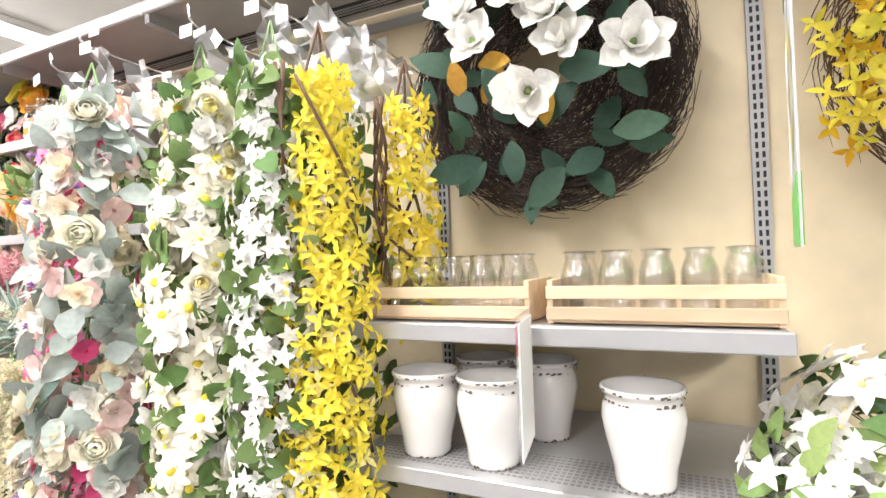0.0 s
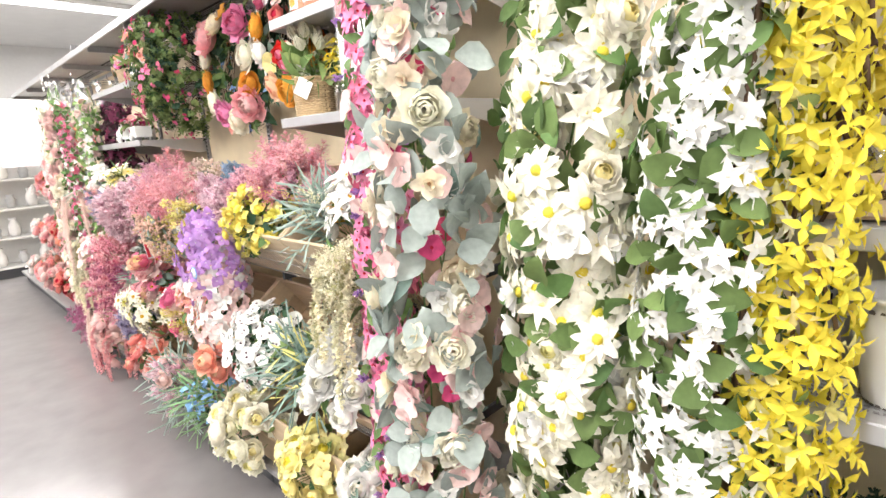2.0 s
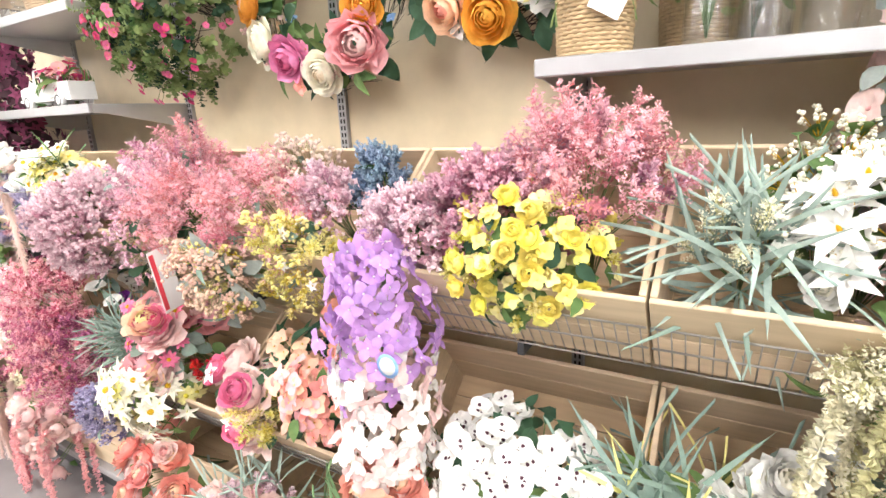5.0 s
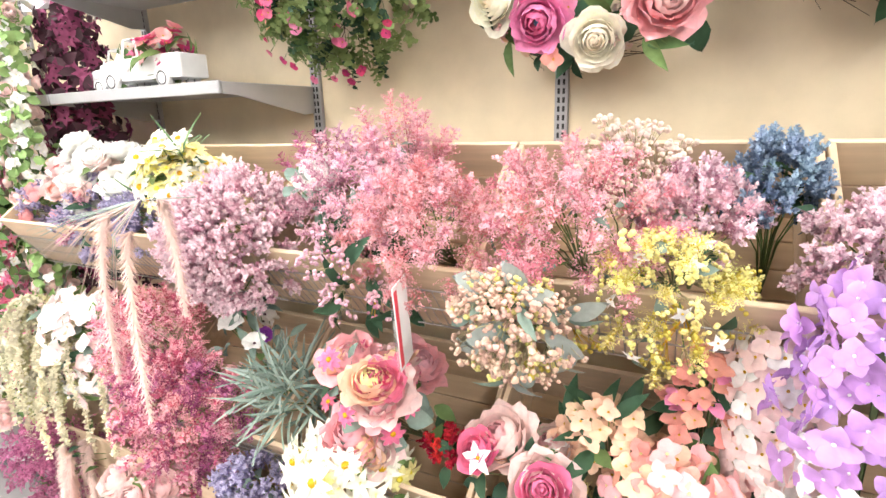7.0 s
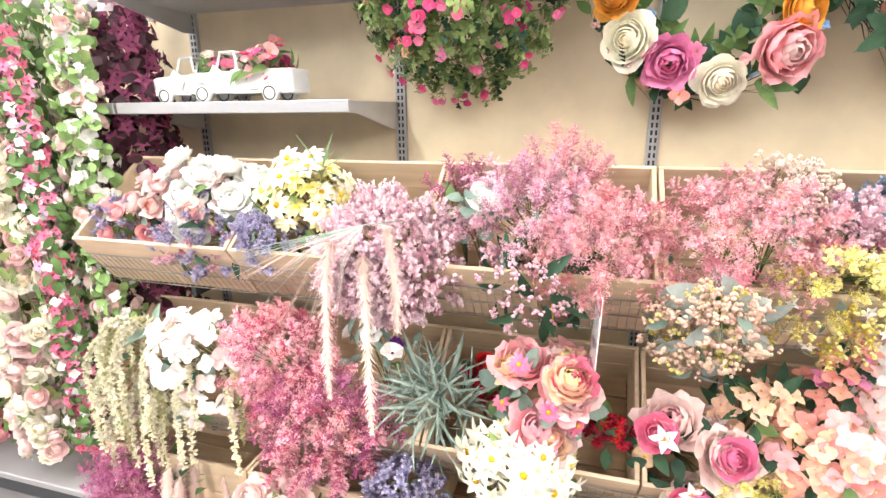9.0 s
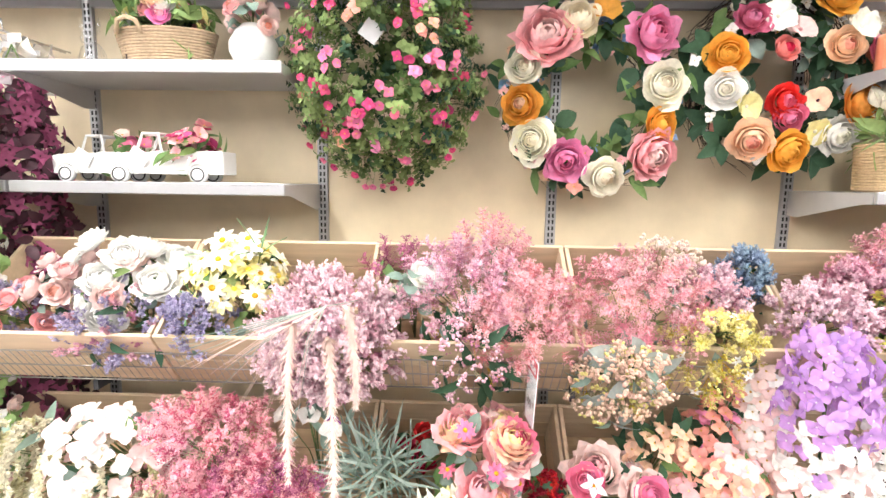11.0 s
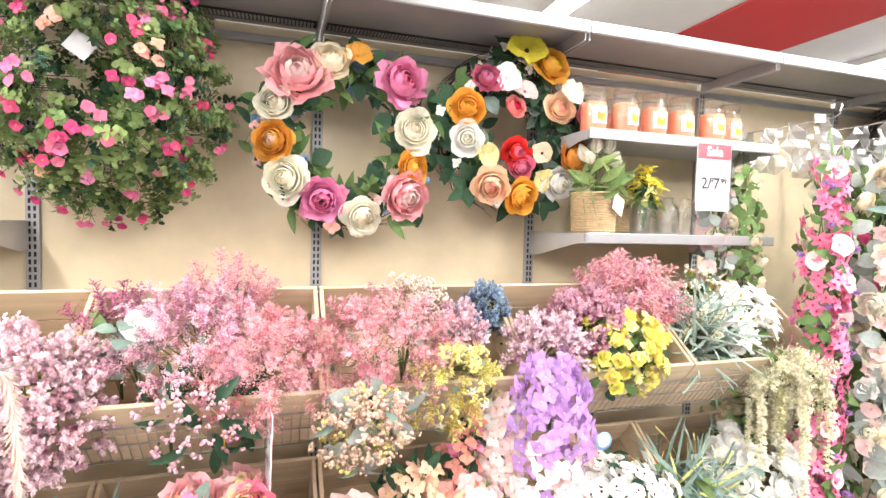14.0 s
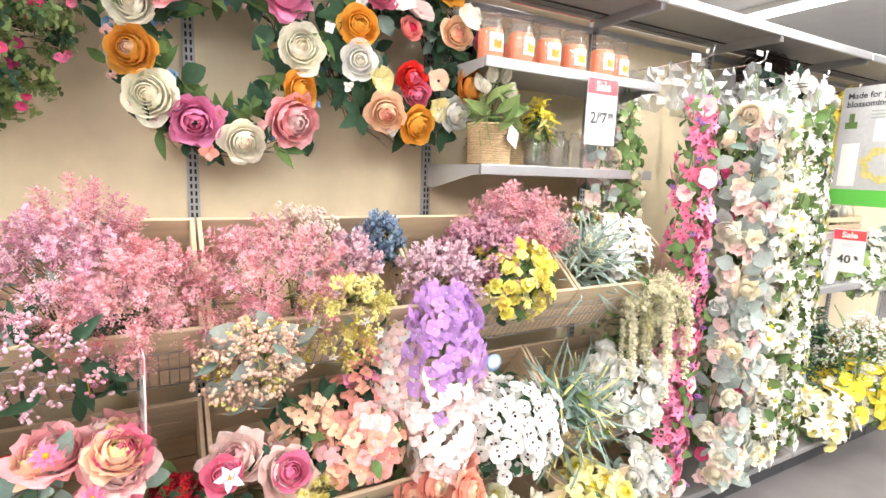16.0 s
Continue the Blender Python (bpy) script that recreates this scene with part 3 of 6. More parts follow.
def bunch(name, label, base, top, width, items, stem="stem", category="flower bunch", spread=1.0, flat=0.8, group="", droop=0.0, dense=1.0, cap=0):
    """A bunch of artificial flowers that grows from base towards top; items: (count, spec, reach)."""
    base, top = Vector(base), Vector(top)
    root = thing(name, *base, label, category, group)
    axis = top - base
    L = axis.length
    q = axis.to_track_quat("Z", "Y")
    stems, fill = MB(), Fill()
    for count, spec, reach in items:
        fine = spec[0] in ("astilbe", "heather", "berries", "hang", "trio")
        leafy = spec[0] in ("leaf", "round", "lance", "trio", "blade")
        extra = int(count * (0.6 if spec[0] in ("astilbe", "hang") else 1.25 if fine else 1.2 if leafy else 0.6) * dense)
        keep = min(count, cap or (26 if fine else 60))
        for k in range(count + extra):
            inner = k >= count
            kk = k if not inner else k - count
            tot = count if not inner else extra
            rr = math.sqrt((kk + 0.5) / tot) * (0.98 if not inner else 0.93)
            a = 2.39996 * kk + u(-0.3, 0.3) + (1.1 if inner else 0)
            lx, ly = rr * math.cos(a) * width, rr * math.sin(a) * width * flat
            h = L * reach * (1 - 0.38 * rr * rr * spread) + u(-0.02, 0.02)
            if inner:
                h -= u(0.01, 0.05) if fine else u(0.02, 0.07)
            p = q @ Vector((lx, ly, h))
            p.z -= droop * rr * rr * width
            d = (p - axis * 0.35).normalized()
            if droop:
                d = (d + Vector((0, 0, -droop * 0.5 * rr))).normalized()
            if spec[0] in ("floret", "pansy", "poppy", "star", "daisy", "peony"):
                d = (d + Vector((u(-1, 1), u(-1, 1), u(-1, 1))) * 0.42).normalized()
                p = p + d * u(-0.025, 0.015)
            if fine:
                p = p - d * spec[2] * (0.42 if spec[0] != "hang" else 0)
            if inner or k >= keep:
                put = spec
                # inner fill takes dark foliage and deeper buds, painting shade between blooms
                if inner and not fine and not leafy and R.random() < 0.55:
                    put = ("leaf", "leafdark" if k % 3 else "leaf", 0.055)
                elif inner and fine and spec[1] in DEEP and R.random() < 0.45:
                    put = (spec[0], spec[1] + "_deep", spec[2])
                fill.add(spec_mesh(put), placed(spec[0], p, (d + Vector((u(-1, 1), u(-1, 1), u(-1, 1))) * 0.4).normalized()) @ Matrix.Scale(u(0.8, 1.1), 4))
            else:
                put_bloom(root, spec, p, d)
            if k % 2 == 0 and not inner:
                stems.tube([(0, 0, 0), tuple(q @ Vector((lx * 0.25, ly * 0.25, h * 0.55))), tuple(p)], 0.0016, 3)
    tagged(part("stem", stems.mesh("stems", [stem]), root), kind="stuff")
    fill.done("foliage", root)
    return root


def garland(name, label, x, y, ztop, zbot, width, items, vine="stem", group="hanging garlands", twists=3, dense=1.0, cap=0):
    """A garland that hangs from a peg; items: (count per metre, spec, radius factor)."""
    root = thing(name, x, y, ztop, label, "garland", group)
    v = MB()
    H = ztop - zbot
    for k in range(twists):
        pts = [(0, 0, 0.12)] + [(math.cos(k * 2.1 + s * 0.9) * width * 0.32, math.sin(k * 2.1 + s * 0.9) * width * 0.3, -H * s / 10) for s in range(11)]
        v.tube(pts, 0.004 if vine != "stem" else 0.0025, 4)
    if vine == "bark":
        for k in range(5):
            a = u(-2.6, 0)
            v.tube([(math.cos(a + 0.3 * i) * width * 0.85, math.sin(a + 0.3 * i) * width * 0.85, -H * (0.02 + 0.17 * k + 0.035 * i)) for i in range(6)], 0.004, 4)
        for k in range(4):
            v.tube([(math.cos(-1.95 + 0.22 * math.sin(0.8 * i + 1.7 * k)) * width * 0.98, math.sin(-1.95 + 0.22 * math.sin(0.8 * i + 1.7 * k)) * width * 0.98 + 0.006 * k, -H * i / 14) for i in range(15)], 0.0055, 5)
    part("vine", v.mesh("vine", [vine]), root)
    fill = Fill()
    for per, spec, rf in items:
        n = int(per * H)
        leafy = spec[0] in ("leaf", "round", "lance", "trio")
        for k in range(int(n * (2.3 if leafy else 1.7) * dense)):
            inner = k >= n
            z = -H * (k + u(0.1, 0.9)) / n if not inner else -H * u(0, 1)
            a = u(-2.9, 0.15) if R.random() < 0.85 else u(0.1, 3.1)
            w = width * rf * (u(0.8, 1.1) if not inner else u(0.45, 1.0))
            w *= min(1.0, 0.58 - z * 0.8)
            p = Vector((math.cos(a) * w, math.sin(a) * w, z))
            d = (math.cos(a), math.sin(a), u(-0.35, 0.45))
            if inner or (cap and k % max(1, n // cap)):
                fill.add(spec_mesh(spec), aim(p, d) @ Matrix.Scale(u(0.85, 1.12), 4))
            else:
                put_bloom(root, spec, p, d)
    fill.done("foliage", root)
    return root


def wreath(name, label, x, y, z, rad, thick, items, twig="twig", ntwig=160, bulk=0.85, whisk=60, gauge=0.0022, backing=()):
    """A ring of twigs against the back panel with blossoms set on its front."""
    root = thing(name, x, y, z, label, "wreath")
    v = MB()
    for k in range(ntwig):
        a = u(0, 6.28)
        span = u(0.35, 0.8)
        ro, zo = u(-1, 1) * thick * bulk, u(0.2, 1.2) * thick
        pts = []
        for i in range(5):
            s = a + span * i / 4
            rr = rad + ro + u(-1, 1) * thick * 0.12 + (thick * 0.3 * i / 4 if k % 3 == 0 else 0)
            pts.append((rr * math.cos(s), -zo + thick * 0.8 - 0.03, rr * math.sin(s)))
        v.tube(pts, gauge, 3, taper=0.5)
    for k in range(whisk):
        a = u(0, 6.28)
        r1 = rad + u(0.1, 1.0) * thick
        a2, r2 = a + u(0.15, 0.45), r1 + u(0.02, 0.05)
        yy = u(-0.8, 0.4) * thick
        v.tube([(r1 * math.cos(a), yy, r1 * math.sin(a)), (r2 * math.cos(a2), yy + u(-0.03, 0.03), r2 * math.sin(a2))], 0.0013, 3, taper=0.4)
    tagged(part("twig_ring", v.mesh("twigs", [twig]), root), kind="stuff")
    fill = Fill()
    for count, spec in backing:
        for k in range(count):
            a = u(0, 6.28)
            rr = rad + u(-1.1, 1.1) * thick
            p = Vector((rr * math.cos(a), -thick * u(0.2, 1.1), rr * math.sin(a)))
            fill.add(spec_mesh(spec), aim(p, (u(-0.7, 0.7), -1, u(-0.7, 0.7))) @ Matrix.Scale(u(0.75, 1.2), 4))
    fill.done("foliage", root)
    hook = MB()
    hook.tube([(0, -0.01, rad - thick * 0.4), (0, -0.005, rad + thick * 0.3), (0, 0.003 - y, rad + thick * 0.6)], 0.002, 5)
    part("hanger", hook.mesh("hanger", ["wire"]), root)
    for spec, angle, dr, *rest in items:
        a = radians(angle)
        lift = rest[0] if rest else 0.8
        rr = rad + dr
        p = Vector((rr * math.cos(a), -thick * lift, rr * math.sin(a)))
        put_bloom(root, spec, p, (0.35 * math.cos(a) * (1 if dr >= 0 else -0.6) + u(-0.15, 0.15), -1, 0.35 * math.sin(a) + u(-0.15, 0.25)))
    return root


# ---- the large structure ----
X0, X1, Y0, Y1 = -13.0, 8.0, -10.0, 6.0
solid("floor", boxes([(X0, Y0, -0.1, X1, Y1, 0)], ["floor"]), "grey polished concrete shop floor with faint stains", "floor")
solid("ceiling", boxes([(X0, Y0, CEIL, X1, Y1, CEIL + 0.1)], ["ceil"]), "white painted flat shop ceiling", "ceiling")
solid("wall_west", boxes([(X0 - 0.1, Y0, 0, X0, Y1, CEIL)], ["white"]), "white painted shop wall", "wall")
# unseen walls added to close the room; their grey keeps fill light low
solid("wall_east", boxes([(X1, Y0, 0, X1 + 0.1, Y1, CEIL)], ["grey"]), "unseen grey wall that closes the room and limits bounced light", "wall")
solid("wall_south", boxes([(X0, Y0 - 0.1, 0, X1, Y0, CEIL)], ["grey"]), "unseen grey wall that closes the room and limits bounced light", "wall")
solid("wall_north", boxes([(X0, Y1, 0, X1, Y1 + 0.1, CEIL)], ["grey"]), "unseen grey wall that closes the room and limits bounced light", "wall")
solid("trim", boxes([(0.42, 0.6, CEIL - 0.02, 1.8, Y1, CEIL - 0.004)], ["red"]), "red painted band across the white ceiling", "ceiling band")
for sx, watts in STRIPS:
    t = thing("ceiling_light", sx, -3.2, CEIL, "long white fluorescent strip light fixed to the ceiling", "ceiling light", "ceiling strip lights")
    part("housing", boxes([(-0.13, -6.25, -0.07, 0.13, 6.25, 0.0, 0, 0.01)], ["white"]), t)
    part("tube", boxes([(-0.075, -6.2, -0.115, 0.075, 6.2, -0.072)], ["tube"]), t, label="glowing white tube cover")
for sy in (-2.7, -5.4):
    t = thing("ceiling_light", -8.2, sy, CEIL - 0.2, "white fluorescent strip light hung across the aisle", "ceiling light", "ceiling strip lights")
    part("housing", boxes([(-4.5, -0.09, -0.05, 4.5, 0.09, 0.0, 0, 0.01)], ["white"]), t)
    part("tube", boxes([(-4.45, -0.055, -0.085, 4.45, 0.055, -0.052)], ["tube"]), t, label="glowing white tube cover")
    for hx in (-4.0, 0.0, 4.0):
        part("hanger", boxes([(hx - 0.01, -0.01, 0.001, hx + 0.01, 0.01, 0.2)], ["steel"]), t)

# gondola sections: uprights every 0.914 m
U0, PITCH = -4.288, 0.914
UP = [U0 + PITCH * k for k in range(-5, 8)]
TOPZ = 2.255
mb = MB()
mb.box(-0.019, -0.012, 0.02, 0.019, 0.012, TOPZ)
strip_me = mb.mesh("upright", ["steel"], False)
mb = MB()
for k in range(88):
    z = 0.06 + k * 0.0254
    if z < TOPZ - 0.03:
        for sx in (-0.0075, 0.0075):
            mb.box(sx - 0.0035, -0.0135, z, sx + 0.0035, -0.0122, z + 0.016)
slot_me = mb.mesh("slots", ["slot"], False)
panel_me = boxes([(0.02, 0.004, 0.0, PITCH - 0.02, 0.03, TOPZ + 0.032)], ["panel"])
for i, x in enumerate(UP):
    t = thing("upright", x, 0, 0, "grey steel slotted upright post of the shop shelving", "shelf upright", "shelving uprights", "structure")
    part("post", strip_me, t)
    tagged(part("slot_pattern", slot_me, t), kind="stuff")
    if i < len(UP) - 1:
        solid("back_panel", panel_me, "tan mottled back panel of the shop shelving", "back panel", "structure", pose(x, 0, 0))
        base = thing("base_deck", x, 0, 0, "grey metal base deck of the shop shelving", "base deck", "base decks", "structure")
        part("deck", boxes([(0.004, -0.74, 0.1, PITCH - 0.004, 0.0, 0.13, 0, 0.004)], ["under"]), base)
        part("kickplate", boxes([(0.004, -0.7, 0.0, PITCH - 0.004, -0.68, 0.1)], ["dark"]), base)

mb = MB()
D, TH = 0.42, 0.04
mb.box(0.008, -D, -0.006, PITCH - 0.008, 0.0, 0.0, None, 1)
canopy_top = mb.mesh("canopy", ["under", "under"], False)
canopy_lip = boxes([(0.003, -D - 0.014, -0.03, PITCH - 0.003, -D, 0.014, 0, 0.004)], ["lip"])
canopy_br = boxes([(-0.012, -D + 0.01, -0.05, -0.006, -0.012, -0.006), (0.006, -D + 0.01, -0.05, 0.012, -0.012, -0.006)], ["steel"])
mb = MB()
for r in range(3):
    for k in range(66):
        mb.box(0.03 + k * 0.0131, -0.066 - r * 0.016, -0.0105, 0.0385 + k * 0.0131, -0.057 - r * 0.016, -0.0085)
perf_me = mb.mesh("perforations", ["lip"], False)
perfplate = boxes([(0.01, -0.115, -0.0085, PITCH - 0.01, -0.045, -0.0065)], ["slot"])
rail_me = boxes([(0.02, -0.02, -0.075, PITCH - 0.02, 0.003, -0.045, 0, 0.003)], ["lip"])
for x in UP[:-1]:
    t = thing("top_shelf", x, 0, 2.295, "dark grey metal top shelf with a pale front edge", "shelf", "top shelves")
    part("shelf_board", canopy_top, t)
    part("front_edge", canopy_lip, t, label="bright pale metal front edge")
    part("bracket", canopy_br, t)
    part("perforated_strip", perfplate, t)
    tagged(part("hole_pattern", perf_me, t), kind="stuff")
    part("back_rail", rail_me, t, label="pale metal back rail")


def shelf(x0, z, depth, label, width=PITCH - 0.012, perforated=False):
    t = thing("shelf", x0, 0, z, label, "shelf", "wall shelves")
    part("shelf_board", boxes([(0.008, -depth + 0.004, -0.02, width, -0.015, 0.0, 0, 0.002)], ["shelf"]), t)
    part("front_edge", boxes([(0.004, -depth - 0.012, -0.036, width + 0.004, -depth + 0.003, 0.003, 0, 0.003)], ["lip"]), t, label="bright pale metal price edge")
    for bx in (0.004, width - 0.002):
        mb = MB()
        p = [(0, -0.012, -0.002), (0, -0.012, -0.095), (0, -0.07, -0.1), (0, -depth + 0.05, -0.038), (0, -depth + 0.004, -0.036), (0, -depth + 0.004, -0.002)]
        v = [(bx, a, b) for _, a, b in p] + [(bx + 0.004, a, b) for _, a, b in p]
        n = len(p)
        mb.add(v, [tuple(range(n)), tuple(range(2 * n - 1, n - 1, -1))] + [(i, i + n, (i + 1) % n + n, (i + 1) % n) for i in range(n)])
        part("bracket", mb.mesh("bracket", ["shelf"], False), t)
    if perforated:
        mb = MB()
        for i in range(64):
            for j in range(9):
                mb.box(0.03 + i * 0.0133, -depth + 0.03 + j * 0.016, 0.0012, 0.0385 + i * 0.0133, -depth + 0.037 + j * 0.016, 0.0022)
        tagged(part("hole_pattern", mb.mesh("holes", ["under"], False), t), kind="stuff")
    return t


A, B, C, Dx, E, F = UP[5], UP[6], UP[7], UP[8], UP[9], UP[10]
SH_HI, SH_LO, SHD = 1.93, 1.552, 0.43
for x0, n in ((UP[4], ""), (C, "")):
    shelf(x0, SH_HI, SHD, "grey metal wall shelf with a bright front edge")
    shelf(x0, SH_LO, SHD, "grey metal wall shelf with a bright front edge")
MZ1, MZ2, MD = 1.258, 0.94, 0.56
shelf(E - 0.02, MZ1, MD, "grey metal wall shelf that holds crates of jars")
shelf(E - 0.02, MZ2, MD, "grey perforated metal shelf that holds white pots", perforated=True)
shelf(F, 0.9, MD, "grey metal wall shelf below the yellow wreath")
shelf(UP[3], SH_LO, SHD, "grey metal wall shelf behind hanging garlands")

# ---- pine crates, tilted on wire holders ----
CW, CL, CH = 0.606, 0.407, 0.23
board = {}
for key, (a, b, c) in {"long": (CW, 0.012, CH / 2 - 0.004), "side": (0.013, CL - 0.026, CH / 2 - 0.003), "bottom": (CW - 0.03, 0.075, 0.009)}.items():
    board[key] = boxes([(0, 0, 0, a, b, c, 0, 0.0018)], ["wood" if key != "bottom" else "woodin"])
mb = MB()
for zz in (-0.075, -0.15, -0.226):
    mb.tube([(0, -0.008, zz), (CW, -0.008, zz)], 0.0024, 5)
wire_h = mb.mesh("wire_rail", ["wire"])
mb = MB()
mb.tube([(0, -0.0055, -0.075), (0, -0.0055, -0.226), (0, 0.1, -0.243)], 0.0014, 4)
wire_v = mb.mesh("wire", ["wire"])


def crate(x, yf, zf, tilt):
    t = new("crate")
    t.matrix_basis = pose(x, yf, zf, tilt)
    tagged(t, "pale pine slatted crate of flowers tilted on a wire holder" if tilt else "pale pine slatted crate of flowers on the base deck", "crate", "flower crates")
    for zz in (-CH / 2, -CH):
        part("board", board["long"], t, pose(0, 0, zz))
        part("board", board["long"], t, pose(0, CL - 0.012, zz))
        part("board", board["side"], t, pose(0, 0.0125, zz))
        part("board", board["side"], t, pose(CW - 0.013, 0.0125, zz))
    for k in range(5):
        part("slat", board["bottom"], t, pose(0.015, 0.014 + k * 0.078, -CH + 0.001))
    if tilt:
        part("wire_rail", wire_h, t, label="grey wire holder rail")
        for k in range(26):
            part("wire", wire_v, t, pose(0.012 + k * (CW - 0.024) / 25, 0, 0))
    return t


TILT = 37.0
XC = [-5.223 + 0.612 * k for k in range(6)]
for x in XC:
    crate(x, -0.68, 1.122, TILT)
    crate(x, -0.70, 0.572, TILT)
    crate(x, -0.71, 0.362, 0)
mb = MB()
for x in (UP[4] + 0.3, A, B, C, Dx - 0.1):
    for zf in (1.122, 0.572):
        mb.box(x - 0.008, -0.42, zf - 0.2, x + 0.008, -0.013, zf - 0.165)
        mb.box(x - 0.008, -0.52, zf - 0.235, x + 0.008, -0.36, zf - 0.2)
solid("crate_bracket", mb.mesh("bracket", ["dark"], False), "dark metal arms that carry the tilted crates", "shelf bracket", "structure")

# ---- flower bunches in the crates ----
def inrow(row, x, t=0.0):
    """A base point on the floor of a crate in row 1, 2 or 3 at x."""
    return (x, -0.40 + t, (1.04, 0.49, 0.16)[row - 1]) if row < 3 else (x, -0.5 + t, 0.16)


def rowbunch(row, x, y, z, width, items, label, stem="stem", name="flower_bunch", **kw):
    bx = x if "bx" not in kw else kw.pop("bx")
    return bunch(name, label, inrow(row, bx), (x, y, z), width, items, stem, **kw)


G = "artificial flower bunches"
# upper row
rowbunch(1, -4.77, -0.6, 1.36, 0.17, [(9, ("peony", "white_p", 0.056, "white_p"), 1.0), (4, ("peony", "blush", 0.044, "pink"), 0.95), (10, ("leaf", "leaf", 0.05), 0.9), (6, ("round", "sage", 0.05), 0.85)], "white peonies with grey-green leaves in a pine crate", group=G)
rowbunch(1, -4.93, -0.60, 1.30, 0.12, [(7, ("peony", "blush", 0.038, "coral"), 1.0), (8, ("round", "sage", 0.04), 0.92)], "blush pink peonies with sage leaves in a pine crate", group=G)
rowbunch(1, -4.76, -0.66, 1.2, 0.2, [(34, ("heather", "violet", 0.06), 1.0), (14, ("heather", "mauve", 0.06), 0.98), (7, ("lance", "leafdark", 0.07), 0.95)], "small lilac heather sprigs over a crate's edge", group=G)
rowbunch(1, -5.12, -0.62, 1.2, 0.13, [(16, ("heather", "violet", 0.06), 1.0), (6, ("rose", "pink", 0.03, "pink"), 1.0), (8, ("leaf", "leaf", 0.04), 0.95)], "pink roses with lilac heather in a pine crate", group=G)
rowbunch(1, -4.41, -0.6, 1.37, 0.16, [(12, ("daisy", "ivory", 0.042), 1.03), (20, ("daisy", "paleyel", 0.04, "yellow"), 1.0), (12, ("lily", "paleyel", 0.035, "yellow"), 0.96), (3, ("daisy", "white_p", 0.04, "orange"), 1.08), (8, ("star", "paleyel", 0.03), 0.92), (12, ("trio", "leaflight", 0.045), 0.9), (2, ("blade", "blade", 0.12), 0.95)], "pale yellow and white daisies in a pine crate", group=G)
rowbunch(1, -4.52, -0.68, 1.18, 0.12, [(44, ("heather", "violet", 0.055), 1.0), (6, ("leaf", "sage", 0.04), 0.9)], "dusty violet heather bunch over a crate's edge", group=G)
rowbunch(1, -4.11, -0.76, 1.17, 0.22, [(96, ("heather", "heather", 0.085), 1.0), (20, ("heather", "mauve", 0.075), 0.93)], "large round pink heather bunch bulging over a crate", group=G, flat=0.85, spread=1.2)
rowbunch(1, -3.93, -0.5, 1.38, 0.1, [(7, ("astilbe", "plum", 0.1), 1.0), (4, ("leaf", "leaf", 0.05), 0.9)], "plum coloured plumes deep in a pine crate", group=G)
rowbunch(1, -3.88, -0.6, 1.31, 0.07, [(1, ("rose", "white_p", 0.055, "white_p"), 1.05), (2, ("rose", "ivory", 0.035, "ivory"), 0.9), (8, ("round", "sage", 0.055), 0.95)], "single white rose with grey-green leaves in a crate", group=G)
rowbunch(1, -3.71, -0.62, 1.36, 0.2, [(36, ("astilbe", "mauve", 0.11), 0.92), (10, ("lance", "sage", 0.06), 0.82)], "dusty mauve astilbe plumes in a pine crate", group=G)
rowbunch(1, -3.64, -0.52, 1.45, 0.13, [(16, ("astilbe", "salmon", 0.11), 0.92), (6, ("lance", "sage", 0.05), 0.8)], "pink feathery plumes rising from a pine crate", group=G)
rowbunch(1, -3.54, -0.7, 1.26, 0.17, [(38, ("astilbe", "salmon", 0.11), 0.95)], "salmon pink astilbe plumes spilling over a crate", group=G, droop=0.1)
rowbunch(1, -3.70, -0.72, 1.12, 0.13, [(14, ("lance", "leafdark", 0.1), 0.9), (10, ("berries", "mauve", 0.07, "stemtan"), 1.0)], "dark leaves and mauve berries over a crate's edge", group=G, droop=0.3)
rowbunch(1, -3.21, -0.68, 1.3, 0.19, [(36, ("astilbe", "salmon", 0.11), 0.95), (6, ("lance", "sage", 0.05), 0.8)], "salmon pink astilbe bunch in a pine crate", group=G)
rowbunch(1, -3.12, -0.55, 1.38, 0.12, [(14, ("berries", "tan_p", 0.08, "stemtan"), 1.0), (6, ("lance", "sage", 0.05), 0.9)], "tan berry sprays with grey-green leaves in a crate", group=G)
rowbunch(1, -2.99, -0.58, 1.31, 0.11, [(24, ("heather", "heather", 0.075), 1.0), (10, ("astilbe", "mauve", 0.08), 0.96)], "pale mauve heather bunch in a pine crate", group=G)
rowbunch(1, -2.86, -0.5, 1.36, 0.085, [(26, ("heather", "blue", 0.07), 1.0), (7, ("lance", "leafdark", 0.08), 0.8)], "dusty blue heather standing in a crate's corner", group=G)
rowbunch(1, -3.02, -0.73, 1.2, 0.135, [(18, ("astilbe", "yelspray", 0.08), 0.98), (12, ("berries", "yelspray", 0.07, "stemtan"), 1.0), (8, ("star", "white_p", 0.02), 1.0), (8, ("leaf", "sage", 0.04), 0.9)], "yellow-green sprays with small white flowers over a crate", group=G, droop=0.6)
rowbunch(1, -3.28, -0.8, 1.12, 0.12, [(18, ("berries", "berry", 0.08, "stemtan"), 1.0), (9, ("berries", "yelspray", 0.07, "stemtan"), 0.9), (16, ("oval", "euca", 0.085), 0.92), (8, ("lance", "sage", 0.07), 0.95)], "pale pink berries and eucalyptus hanging over a crate", group=G, droop=0.9, stem="stemtan")
rowbunch(1, -2.68, -0.66, 1.25, 0.15, [(46, ("heather", "heather", 0.075), 1.0)], "pale pink heather bunch in a pine crate", group=G)
